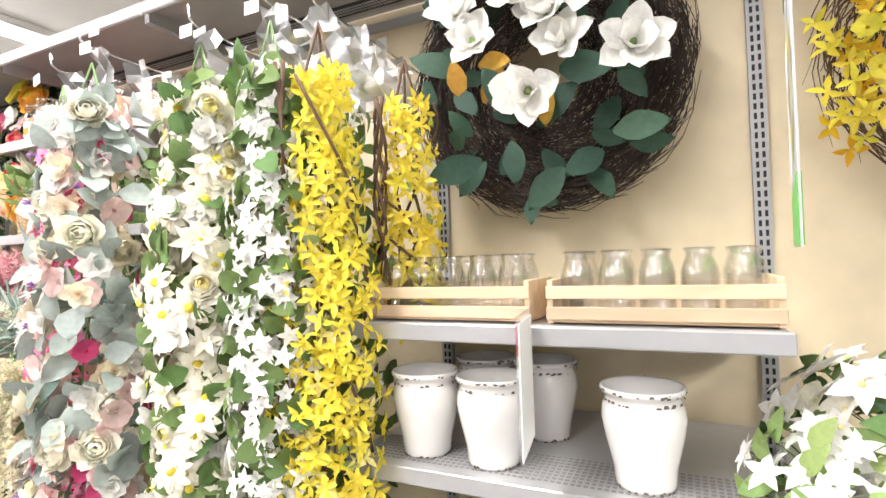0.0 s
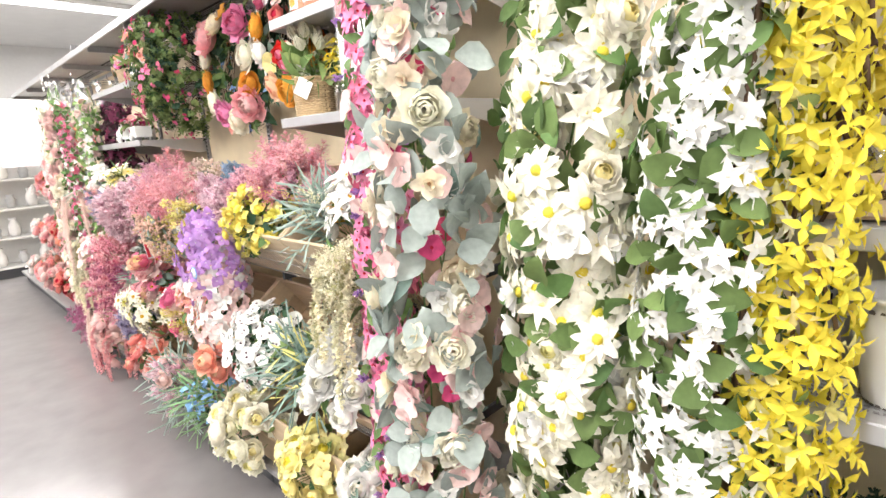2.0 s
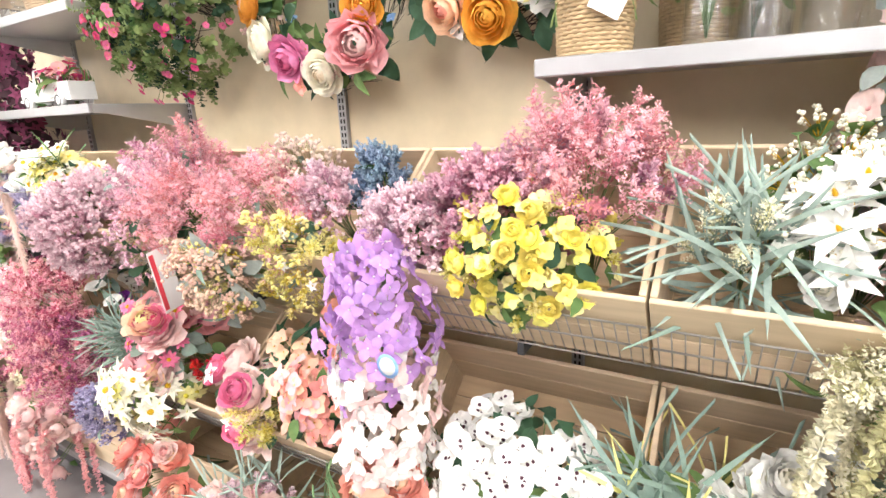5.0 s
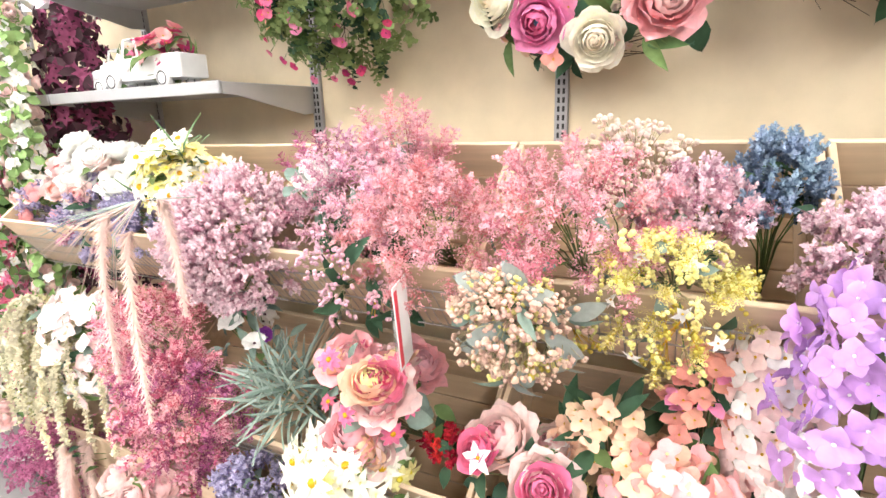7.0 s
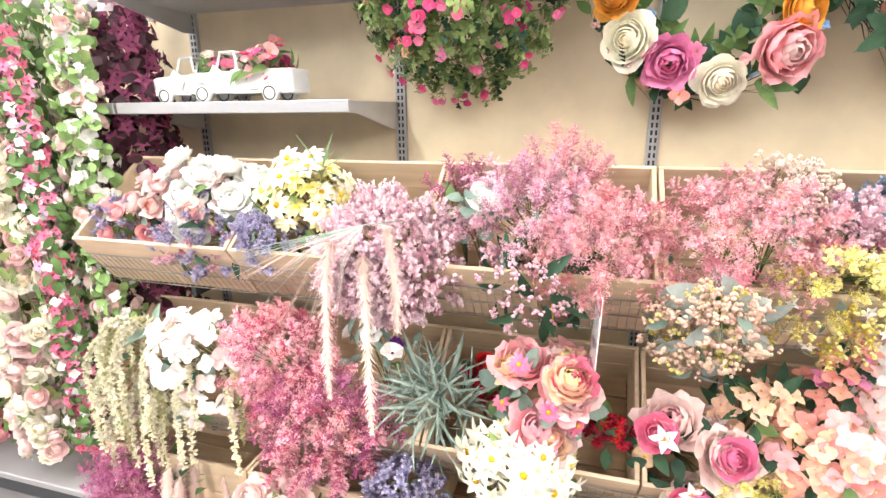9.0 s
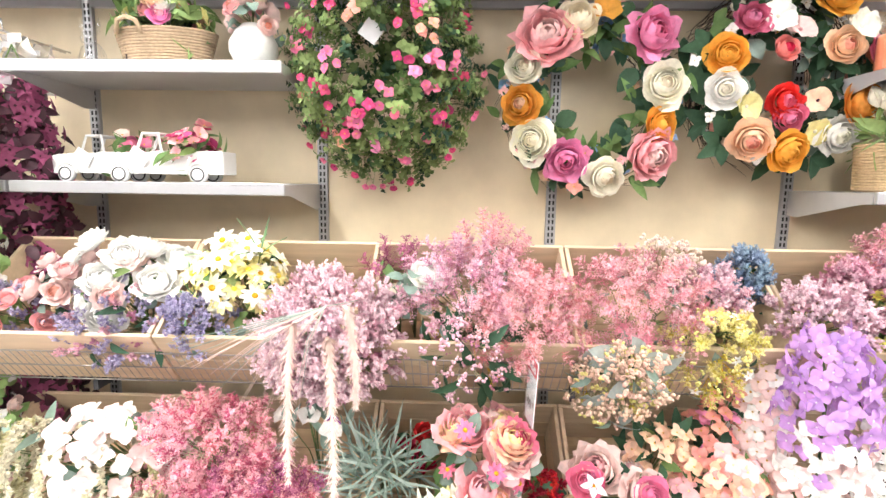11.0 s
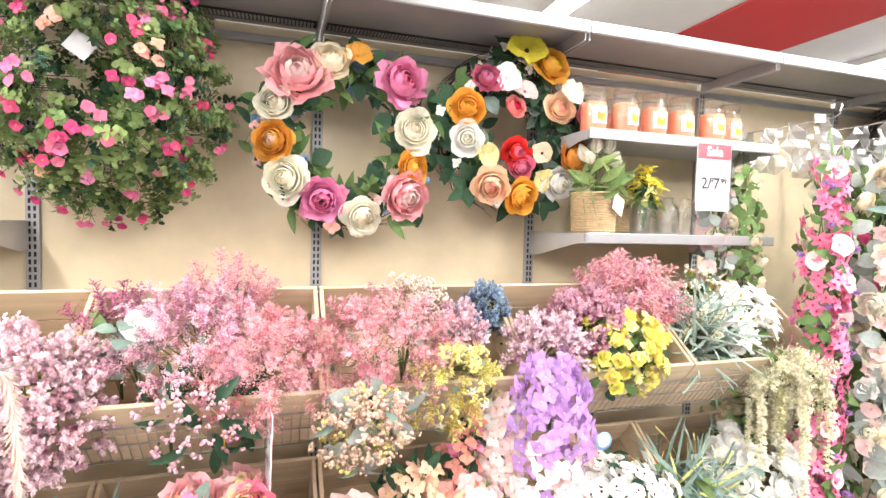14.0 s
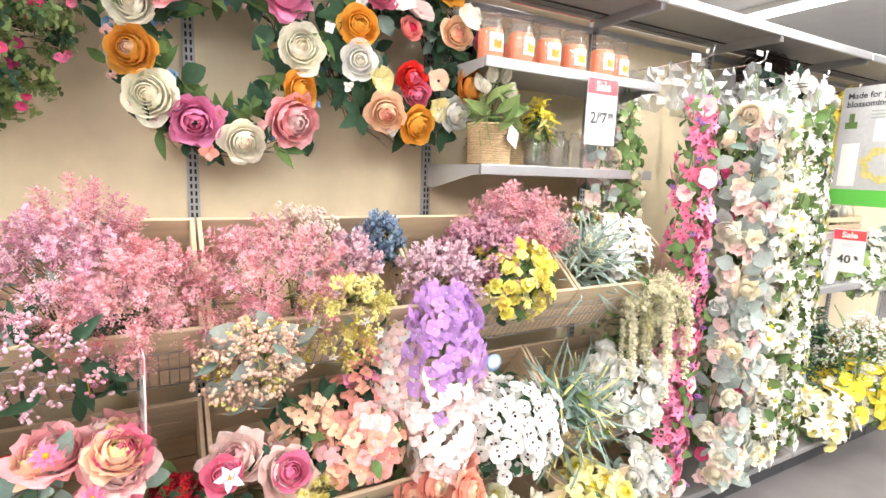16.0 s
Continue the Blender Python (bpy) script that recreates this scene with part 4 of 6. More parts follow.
rowbunch(1, -2.5, -0.62, 1.32, 0.17, [(44, ("heather", "mauve", 0.09), 1.0)], "dark mauve heather bunch in a pine crate", group=G)
rowbunch(1, -2.33, -0.54, 1.43, 0.2, [(38, ("astilbe", "salmon", 0.12), 0.98), (10, ("heather", "mauve", 0.09), 0.92)], "tall rose pink astilbe plumes in a pine crate", group=G)
rowbunch(1, -2.42, -0.71, 1.24, 0.19, [(30, ("peony", "lemon", 0.022, "lemon"), 1.02), (40, ("floret", "paleyel", 0.022, "yellow"), 1.0), (24, ("floret", "lemon", 0.02, "yellow"), 1.0), (16, ("heather", "yelspray", 0.05), 0.97), (26, ("trio", "leaf", 0.045), 0.95)], "bright yellow buttercups and sprigs in a pine crate", group=G)
rowbunch(1, -2.03, -0.61, 1.26, 0.08, [(9, ("blade", "grass", 0.21), 0.75), (3, ("blade", "sage", 0.2), 0.75), (5, ("astilbe", "creamspray", 0.08), 1.0)], "grey-green grass tuft spreading over a crate's edge", group=G)
rowbunch(1, -1.84, -0.6, 1.33, 0.15, [(18, ("lily", "white_p", 0.062), 1.0), (8, ("rose", "white_p", 0.04, "ivory"), 0.95), (12, ("leaf", "leaf", 0.05), 0.88), (6, ("berries", "ivory", 0.06), 1.02)], "white lilies and roses in a pine crate", group=G)
rowbunch(1, -1.9, -0.42, 1.4, 0.12, [(16, ("round", "leaf", 0.05), 1.0), (10, ("berries", "ivory", 0.06), 1.0)], "green leafy sprays with white berries in a crate", group=G)
bunch("cream_spray", "cream drooping flower spray hanging over a crate's end", inrow(1, -1.78), (-1.72, -0.72, 1.08), 0.15, [(7, ("hang", "creamspray", 0.34), 0.95), (5, ("hang", "creamspray", 0.22), 1.0), (34, ("astilbe", "creamspray", 0.13), 1.0), (5, ("lance", "leaf", 0.08), 0.9)], "stemtan", group=G, droop=0.5)

# drooping seed heads and pale stems
t = thing("seed_head_spray", -4.06, -0.86, 1.24, "pale blush drooping foxtail spray laid over pink heather", "flower spray", G)
for k in range(30):
    a = radians(u(188, 262))
    l = u(0.16, 0.36)
    ex, ez = math.cos(a) * l * 1.1, math.sin(a) * l * 0.8
    mb = MB()
    mb.tube([(0.07, 0.05, 0.03), (0.01, -0.04, 0.035), (ex * 0.5, -0.09, ez * 0.3 + 0.01), (ex, -0.1, ez)], 0.0016, 4, taper=0.3)
    part("stem", mb.mesh("stem", ["pampas" if k % 3 else "grass"]), t)
for dx, dy, dz, rz, sz in ((-0.05, -0.06, 0.0, 165, 0.38), (0.02, -0.07, -0.03, 205, 0.42), (0.04, -0.02, 0.03, 265, 0.26)):
    part("seed_head", bloom("foxtail", "pampas", "pampas", sz), t, pose(dx, dy, dz, 0, 0, rz))

# hanging hydrangea column
t = thing("hanging_hydrangea", -2.73, -0.7, 1.13, "long hanging hydrangea cluster, lilac above and pale pink below", "hanging flower", G)
mb = MB()
mb.tube([(0, 0.2, -0.02), (0, 0.05, 0.0), (0, 0.0, -0.1), (0, 0, -0.55)], 0.006, 5)
part("stem", mb.mesh("stem", ["stem"]), t)
for k in range(300):
    s = (k + 0.5) / 300
    z = 0.06 - 0.62 * s
    w = 0.112 * min(1, 0.45 + s * 3) * (1.05 if s < 0.75 else 1.05 - (s - 0.75) * 1.6)
    a = 2.39996 * k
    if math.sin(a) > 0.75:
        continue
    col = "lilac" if s < 0.36 or (s < 0.62 and R.random() < 0.6 - (s - 0.36) * 2) else ("blush" if R.random() < 0.45 else "white_p")
    w *= u(0.68, 1.1) * (1 + 0.22 * noise.noise(Vector((math.cos(a) * 1.5, math.sin(a) * 1.5, s * 7))))
    put_bloom(t, ("floret", col, 0.0275, "white_p"), (math.cos(a) * w, math.sin(a) * w, z), (math.cos(a) + u(-0.6, 0.6), math.sin(a) + u(-0.6, 0.6), u(-0.4, 0.7)))
t = thing("hanging_hydrangea", -2.83, -0.58, 1.0, "hanging white and blush hydrangea cluster", "hanging flower", G)
mb = MB()
mb.tube([(0, 0.25, 0.0), (0, 0.0, 0.05), (0, 0, -0.5)], 0.006, 5)
part("stem", mb.mesh("stem", ["stem"]), t)
for k in range(110):
    a = 2.39996 * k
    if math.sin(a) > 0.75:
        continue
    w = 0.075
    put_bloom(t, ("floret", "blush" if k % 3 else "white_p", 0.028, "gold"), (math.cos(a) * w, math.sin(a) * w, 0.07 - 0.3 * k / 110), (math.cos(a), math.sin(a), u(-0.2, 0.5)))

# middle row
rowbunch(2, -4.98, -0.76, 0.9, 0.16, [(16, ("hang", "creamspray", 0.3), 0.95), (4, ("lance", "sage", 0.08), 0.9)], "cream drooping bud ropes over a crate's edge", group=G, droop=0.6)
rowbunch(2, -4.76, -0.78, 0.88, 0.22, [(40, ("floret", "blush", 0.036, "white_p"), 1.0), (18, ("floret", "white_p", 0.034, "blush"), 1.02), (10, ("hang", "creamspray", 0.26), 0.9), (8, ("round", "sage", 0.06), 0.93)], "blush and white orchid blossoms over a crate's edge", group=G, droop=0.3)
rowbunch(2, -4.47, -0.76, 0.9, 0.19, [(36, ("astilbe", "rosyplume", 0.12), 0.97)], "coral pink astilbe bunch in a lower crate", group=G)
rowbunch(2, -4.32, -0.82, 0.72, 0.21, [(30, ("astilbe", "rosyplume", 0.14), 0.97), (24, ("astilbe", "plum", 0.13), 0.96)], "deep pink astilbe bunch spilling over a crate", group=G, droop=0.4)
rowbunch(2, -4.2, -0.58, 0.93, 0.12, [(7, ("poppy", "white_p", 0.04, "dot"), 1.0), (1, ("peony", "purple_p", 0.026, "purple_p"), 0.9), (9, ("lance", "sage", 0.08), 0.95)], "white anemones with sage leaves in a lower crate", group=G)
rowbunch(2, -3.98, -0.74, 0.8, 0.09, [(10, ("blade", "grass", 0.18), 0.75), (5, ("blade", "sage", 0.17), 0.75)], "grey-green grass tuft in a lower crate", group=G)
rowbunch(2, -3.86, -0.55, 0.8, 0.06, [(3, ("peony", "red_p", 0.032, "red_p"), 1.0), (5, ("leaf", "leafdark", 0.05), 0.9)], "dark red blooms deep in a lower crate", group=G)
rowbunch(2, -3.65, -0.75, 0.87, 0.16, [(4, ("peony", "pink", 0.07, "salmon"), 1.0), (3, ("peony", "blush", 0.062, "pink"), 1.0), (3, ("peony", "peach", 0.052, "paleyel"), 1.1), (2, ("peony", "hotpink", 0.05, "deeppink"), 1.1), (7, ("daisy", "hotpink", 0.03, "gold"), 1.1), (12, ("round", "sage", 0.06), 0.95), (6, ("leaf", "leaf", 0.06), 0.9)], "pink and peach peony bouquet in a lower crate", group=G)
rowbunch(2, -3.27, -0.76, 0.72, 0.15, [(3, ("peony", "blush", 0.066, "salmon"), 1.0), (3, ("rose", "hotpink", 0.054, "hotpink"), 1.08), (4, ("poppy", "peach", 0.04, "gold"), 1.0), (3, ("rose", "ivory", 0.045, "ivory"), 0.95), (4, ("star", "white_p", 0.035), 1.05), (3, ("peony", "rosepink", 0.03, "rosepink"), 1.08), (12, ("leaf", "leafdark", 0.06), 0.93)], "red rose and blush peony bouquet in a lower crate", group=G)
rowbunch(2, -3.47, -0.7, 0.72, 0.06, [(10, ("heather", "red_p", 0.06), 1.0), (3, ("leaf", "leafdark", 0.05), 0.9)], "small red sprigs in a lower crate", group=G)
rowbunch(2, -3.71, -0.86, 0.67, 0.17, [(12, ("daisy", "ivory", 0.044), 1.0), (26, ("lily", "ivory", 0.045, "paleyel"), 0.99), (10, ("daisy", "paleyel", 0.034, "yellow"), 0.97), (12, ("trio", "leaflight", 0.05), 0.92)], "cream daisies hanging over a lower crate", group=G, droop=0.4)
rowbunch(2, -2.98, -0.76, 0.8, 0.14, [(46, ("floret", "coral", 0.028, "paleyel"), 1.0), (20, ("floret", "peach", 0.028, "gold"), 1.02), (22, ("floret", "pink", 0.028, "paleyel"), 1.03), (8, ("leaf", "leafdark", 0.07), 0.9)], "coral and peach hydrangea heads in a lower crate", group=G)
rowbunch(2, -3.12, -0.66, 0.86, 0.1, [(26, ("floret", "peach", 0.026, "gold"), 1.0), (10, ("lance", "leafdark", 0.09), 0.95)], "peach hydrangea with dark leaves in a lower crate", group=G)
rowbunch(2, -2.94, -0.62, 1.0, 0.08, [(24, ("floret", "coral", 0.026, "gold"), 1.0), (8, ("floret", "rosepink", 0.025, "gold"), 0.97), (4, ("leaf", "leafdark", 0.06), 0.9)], "coral hydrangea sprig in a lower crate", group=G)
rowbunch(2, -3.17, -0.78, 0.66, 0.09, [(16, ("astilbe", "yelspray", 0.07), 1.0)], "yellow-green sprays in a lower crate", group=G, stem="stemtan")
rowbunch(2, -2.42, -0.78, 0.72, 0.22, [(86, ("pansy", "white_p", 0.032, "dot"), 1.0), (46, ("leaf", "leafdark", 0.05), 0.93)], "mound of white pansies with dark eyes over a crate", group=G, spread=0.9)
rowbunch(2, -2.12, -0.74, 0.72, 0.12, [(9, ("blade", "sage", 0.22), 0.8), (5, ("blade", "yelspray", 0.18), 0.75), (14, ("trio", "sage", 0.06), 1.0), (6, ("lance", "leaf", 0.1), 0.95)], "green and yellow grass tuft in a lower crate", group=G)
rowbunch(2, -1.86, -0.74, 0.76, 0.21, [(13, ("peony", "white_p", 0.055, "ivory"), 1.0), (14, ("leaf", "sage", 0.06), 0.95), (8, ("leaf", "leaf", 0.06), 0.9)], "white peonies with sage leaves in a lower crate", group=G)
rowbunch(2, -2.72, -0.82, 0.56, 0.12, [(6, ("peony", "coral", 0.055, "peach"), 1.0), (3, ("poppy", "pink", 0.04), 1.02), (8, ("leaf", "leaf", 0.06), 0.93)], "coral peonies low over a crate's edge", group=G)

# bottom row
rowbunch(3, -5.05, -0.82, 0.34, 0.18, [(28, ("astilbe", "plum", 0.16), 0.95), (6, ("lance", "leaf", 0.08), 0.9)], "dark plum plumes in a bottom crate", group=G, droop=0.6)
rowbunch(3, -4.8, -0.86, 0.42, 0.1, [(10, ("foxtail", "pampas", 0.26, "pampas"), 0.9)], "pale blush foxtails hanging from a bottom crate", group=G, droop=0.4)
rowbunch(3, -4.45, -0.86, 0.38, 0.18, [(12, ("peony", "blush", 0.05, "blush"), 1.0), (14, ("hang", "pink", 0.25), 0.9), (8, ("leaf", "leaf", 0.06), 0.9)], "blush blooms and pink hanging ropes in a bottom crate", group=G, droop=0.6)
rowbunch(3, -4.05, -0.78, 0.5, 0.12, [(24, ("heather", "violet", 0.08), 1.0), (6, ("leaf", "sage", 0.05), 0.9)], "dusty violet heather in a bottom crate", group=G)
rowbunch(3, -3.7, -0.84, 0.36, 0.17, [(8, ("peony", "coral", 0.05, "peach"), 1.0), (8, ("rose", "blush", 0.04, "pink"), 1.0), (10, ("leaf", "leaf", 0.06), 0.9)], "coral and blush blooms in a bottom crate", group=G)
rowbunch(3, -3.25, -0.86, 0.36, 0.17, [(14, ("blade", "grass", 0.2), 0.8), (14, ("heather", "heather", 0.1), 1.0), (6, ("peony", "blush", 0.045, "blush"), 0.95)], "grey-green grass and pale pink sprigs in a bottom crate", group=G, droop=0.3)
rowbunch(3, -2.86, -0.86, 0.36, 0.15, [(26, ("floret", "skyblue", 0.028, "white_p"), 1.0), (10, ("blade", "blade", 0.2), 0.85), (8, ("leaf", "leaflight", 0.05), 0.9)], "sky blue hydrangea with green blades in a bottom crate", group=G)
rowbunch(3, -2.5, -0.86, 0.34, 0.18, [(12, ("peony", "ivory", 0.055, "paleyel"), 1.0), (8, ("rose", "creamspray", 0.045, "paleyel"), 0.98), (10, ("leaf", "leaflight", 0.06), 0.9)], "greenish cream roses in a bottom crate", group=G)
rowbunch(3, -2.05, -0.82, 0.36, 0.17, [(34, ("floret", "paleyel", 0.034, "gold"), 1.0), (8, ("peony", "paleyel", 0.045, "yellow"), 0.98), (10, ("leaf", "leaf", 0.06), 0.9)], "pale yellow hydrangea heads in a bottom crate", group=G)
rowbunch(3, -1.75, -0.76, 0.36, 0.12, [(12, ("round", "sage", 0.06), 0.95), (8, ("peony", "white_p", 0.05, "ivory"), 1.0)], "white blooms with sage leaves in a bottom crate", group=G)

# ---- hanging garlands beside the shelves ----
def peg(x, z, depth, tags=4):
    t = thing("display_hook", x, 0, z, "chrome display peg with clear plastic sleeves and white price tags", "display hook", "display hooks")
    mb = MB()
    mb.tube([(0, -0.012, 0), (0, -depth, 0.0), (0, -depth - 0.02, 0.012), (0, -depth - 0.024, 0.045)], 0.0032, 6)
    part("peg", mb.mesh("peg", ["chrome"]), t)
    part("tag", boxes([(-0.022, -depth - 0.022, -0.03, 0.022, -depth - 0.02, 0.0)], ["paper"]), t, pose(0, 0, 0, 0, u(-6, 6), u(-10, 10)), "white price tag")
    for k in range(tags):
        yy = -depth + 0.03 + k * 0.11
        mb = MB()
        n = 6
        vv = []
        for j in range(n + 1):
            for i in range(5):
                vv.append(((i / 4 - 0.5) * (0.07 + 0.08 * j / n) + u(-1, 1) * 0.014, yy + u(-1, 1) * 0.025, 0.005 - 0.19 * j / n))
        mb.add(vv, [(j * 5 + i, j * 5 + i + 1, j * 5 + i + 6, j * 5 + i + 5) for j in range(n) for i in range(4)])
        part("sleeve", mb.mesh("sleeve", ["sleeve"], False), t, None, "crinkled clear plastic sleeve").visible_shadow = False
        part("tag", boxes([(-0.022, yy - 0.02, -0.04, 0.022, yy - 0.018, -0.02)], ["greypaper"]), t, pose(u(-0.015, 0.015), 0, u(-0.015, 0.01), u(-8, 8), u(-8, 8), 0), "white header card")


GW = [
    (-1.575, -0.66, "pink_garland", "hanging garland of hot pink blossoms and green leaves", [(74, ("star", "hotpink", 0.033, "red_p"), 0.95), (74, ("star", "rosepink", 0.033, "red_p"), 1.05), (36, ("leaf", "leaf", 0.06), 0.95), (8, ("heather", "lilac", 0.045), 1.0), (6, ("poppy", "blush", 0.045, "pink"), 1.0)], 0.085),
    (-1.33, -0.72, "eucalyptus_garland", "hanging garland of grey eucalyptus with cream and blush roses", [(58, ("round", "euca", 0.084), 1.02), (10, ("magnolia", "cream", 0.046, "peach"), 1.05), (4, ("peony", "cream", 0.044, "cream"), 1.05), (10, ("peony", "ivory", 0.044, "ivory"), 1.05), (22, ("poppy", "blush", 0.042, "pink"), 1.05), (10, ("magnolia", "blush", 0.04, "pink"), 1.0), (12, ("magnolia", "white_p", 0.046, "ivory"), 1.05), (6, ("poppy", "deeppink", 0.034, "red_p"), 0.85), (10, ("lance", "sage", 0.08), 0.9)], 0.125),
    (-0.985, -0.66, "daisy_garland", "hanging garland of white daisies and green leaves", [(54, ("daisy", "ivory", 0.052, "yellow"), 1.08), (36, ("lily", "ivory", 0.05, "paleyel"), 1.0), (8, ("peony", "ivory", 0.044, "paleyel"), 1.02), (14, ("magnolia", "white_p", 0.05, "ivory"), 1.0), (62, ("round", "leaf", 0.072), 0.98)], 0.12),
    (-0.745, -0.67, "white_star_garland", "hanging garland of small white star flowers and leaves", [(190, ("star", "white_p", 0.025, "ivory"), 1.08), (80, ("round", "leaf", 0.062), 0.92)], 0.1),
    (-0.655, -0.61, "forsythia_garland", "hanging garland of bright yellow forsythia on brown vines", [(200, ("forsythia", "yellow", 0.031), 1.05), (50, ("forsythia", "yelspray", 0.032), 0.85), (10, ("leaf", "leaflight", 0.035), 0.9)], 0.112),
]
for x, y, name, label, items, w in GW:
    garland(name, label, x, y, 1.84, 0.2, w, items, "bark" if "forsythia" in name else "stem", twists=7 if "forsythia" in name else 3, dense=1.35 if "star" in name or "forsythia" in name else 1.0)
    peg(x, 2.0, -y + 0.01)
# garlands on the backs of the same pegs
garland("forsythia_garland", "second yellow forsythia garland on brown vines", -0.57, -0.36, 1.82, 1.22, 0.1, [(150, ("forsythia", "yellow", 0.034), 1.0), (16, ("leaf", "leaflight", 0.035), 0.9)], "bark", twists=8, cap=40)
garland("leaf_garland", "green leafy garland with white blossoms", -0.76, -0.4, 1.84, 0.25, 0.13, [(70, ("leaf", "leaf", 0.06), 1.0), (16, ("star", "white_p", 0.03), 1.0)], cap=14, dense=1.6)
garland("leaf_garland", "green leafy garland with cream blossoms", -1.66, -0.36, 1.82, 0.3, 0.1, [(70, ("round", "leaflight", 0.05), 1.0), (12, ("rose", "cream", 0.035, "cream"), 1.0)], cap=14, dense=1.6)
garland("leaf_garland", "green leafy garland with ivory roses", -1.16, -0.42, 1.84, 0.25, 0.15, [(80, ("round", "leaf", 0.07), 1.0), (10, ("rose", "ivory", 0.04, "cream"), 1.0)], cap=14, dense=1.6)
garland("wisteria_garland", "pale blush garland with grey leaves", -1.8, -0.36, 1.84, 0.9, 0.08, [(26, ("round", "euca", 0.055), 1.0), (26, ("poppy", "blush", 0.04, "pink"), 1.0)])

# garlands beyond the truck shelves
for x, y, name, label, items, w in (
    (-5.3, -0.26, "plum_garland", "hanging garland of dark plum blossoms", [(120, ("star", "plum_deep", 0.034, "dot"), 1.0), (130, ("leaf", "wine", 0.06), 0.92)], 0.14),
    (-5.4, -0.62, "pink_garland", "hanging garland of hot pink blossoms and green leaves", [(44, ("star", "hotpink", 0.026, "red_p"), 0.9), (34, ("star", "rosepink", 0.025, "red_p"), 1.0), (54, ("leaf", "leaf", 0.045), 1.0), (30, ("floret", "white_p", 0.02), 1.0)], 0.055),
    (-5.28, -0.5, "white_blossom_garland", "hanging garland of light green leaves with small white blossoms", [(70, ("round", "leaflight", 0.045), 1.0), (50, ("floret", "white_p", 0.022, "paleyel"), 1.05), (10, ("rose", "blush", 0.03, "blush"), 1.0)], 0.07),
    (-5.54, -0.64, "blush_garland", "hanging garland of blush roses and green leaves", [(26, ("rose", "blush", 0.042, "blush"), 1.0), (24, ("peony", "ivory", 0.04, "cream"), 1.0), (34, ("leaf", "leaflight", 0.05), 0.95), (20, ("floret", "white_p", 0.02), 1.0)], 0.1),
    (-5.82, -0.6, "leaf_garland", "hanging garland of green leaves with pink roses", [(60, ("leaf", "leaf", 0.055), 1.0), (14, ("rose", "pink", 0.035, "pink"), 1.0), (10, ("rose", "blush", 0.035, "pink"), 1.0)], 0.11),
):
    garland(name, label, x, y, 1.9, 0.25, w * 1.15, items, cap=15, dense=1.7)
    peg(x, 2.05, -y + 0.01, 2)
garland("leaf_garland", "hanging green garland with white small flowers", -5.5, -0.4, 1.9, 0.3, 0.13, [(70, ("leaf", "leaf", 0.055), 1.0), (20, ("rose", "ivory", 0.03, "cream"), 1.0)], cap=14, dense=1.6)

# ---- wreaths ----
def around(n, spec, dr=0.0, lift=0.6, jit=0.03, off=0.0):
    return [(spec, 360 * k / n + off + u(-14, 14), dr + u(-jit, jit), lift + u(-0.3, 0.3)) for k in range(n)]


cam_items = around(48, ("lance", "leaf", 0.1), 0.0, 0.9, 0.1) + around(46, ("round", "leafdark", 0.085), 0.0, 1.0, 0.1)
cam_items += around(9, ("heather", "blush", 0.06), 0.05, 0.8) + around(8, ("floret", "skyblue", 0.024, "white_p"), 0.06, 0.8) + around(10, ("floret", "pink", 0.018), 0.02, 1.2, 0.05)
for kind, col, ce, ang, dr, sz in (
    ("peony", "pink", "blush", 132, 0.0, 0.078), ("ranunculus", "cream", "cream", 106, 0.0, 0.06), ("poppy", "orange", "orange", 84, 0.03, 0.055), ("peony", "rosepink", "hotpink", 48, 0.02, 0.075),
    ("ranunculus", "ivory", "cream", 8, -0.01, 0.062), ("ranunculus", "orange", "orange", -24, 0.0, 0.052), ("peony", "pink", "blush", -44, 0.03, 0.08), ("ranunculus", "ivory", "cream", -80, 0.03, 0.06),
    ("peony", "rosepink", "hotpink", -113, -0.01, 0.068), ("ranunculus", "ivory", "cream", -143, 0.01, 0.06), ("ranunculus", "orange", "peach", 188, 0.0, 0.06), ("ranunculus", "ivory", "cream", 160, 0.01, 0.062),
    ("floret", "rosepink", "gold", -96, -0.05, 0.03), ("floret", "coral", "gold", -100, 0.07, 0.028),
):
    cam_items.append(((kind, col, sz * 1.12, ce), ang, dr, 1.6))
wreath("pastel_wreath", "large round wreath of pink, ivory and orange roses with leaves", -3.285, -0.12, 1.868, 0.245, 0.075, cam_items, ntwig=120, backing=((90, ("leaf", "leaf", 0.065)), (70, ("leaf", "leafdark", 0.06)), (40, ("floret", "blush", 0.013)), (26, ("floret", "skyblue", 0.018, "white_p")), (16, ("poppy", "peach", 0.026))))

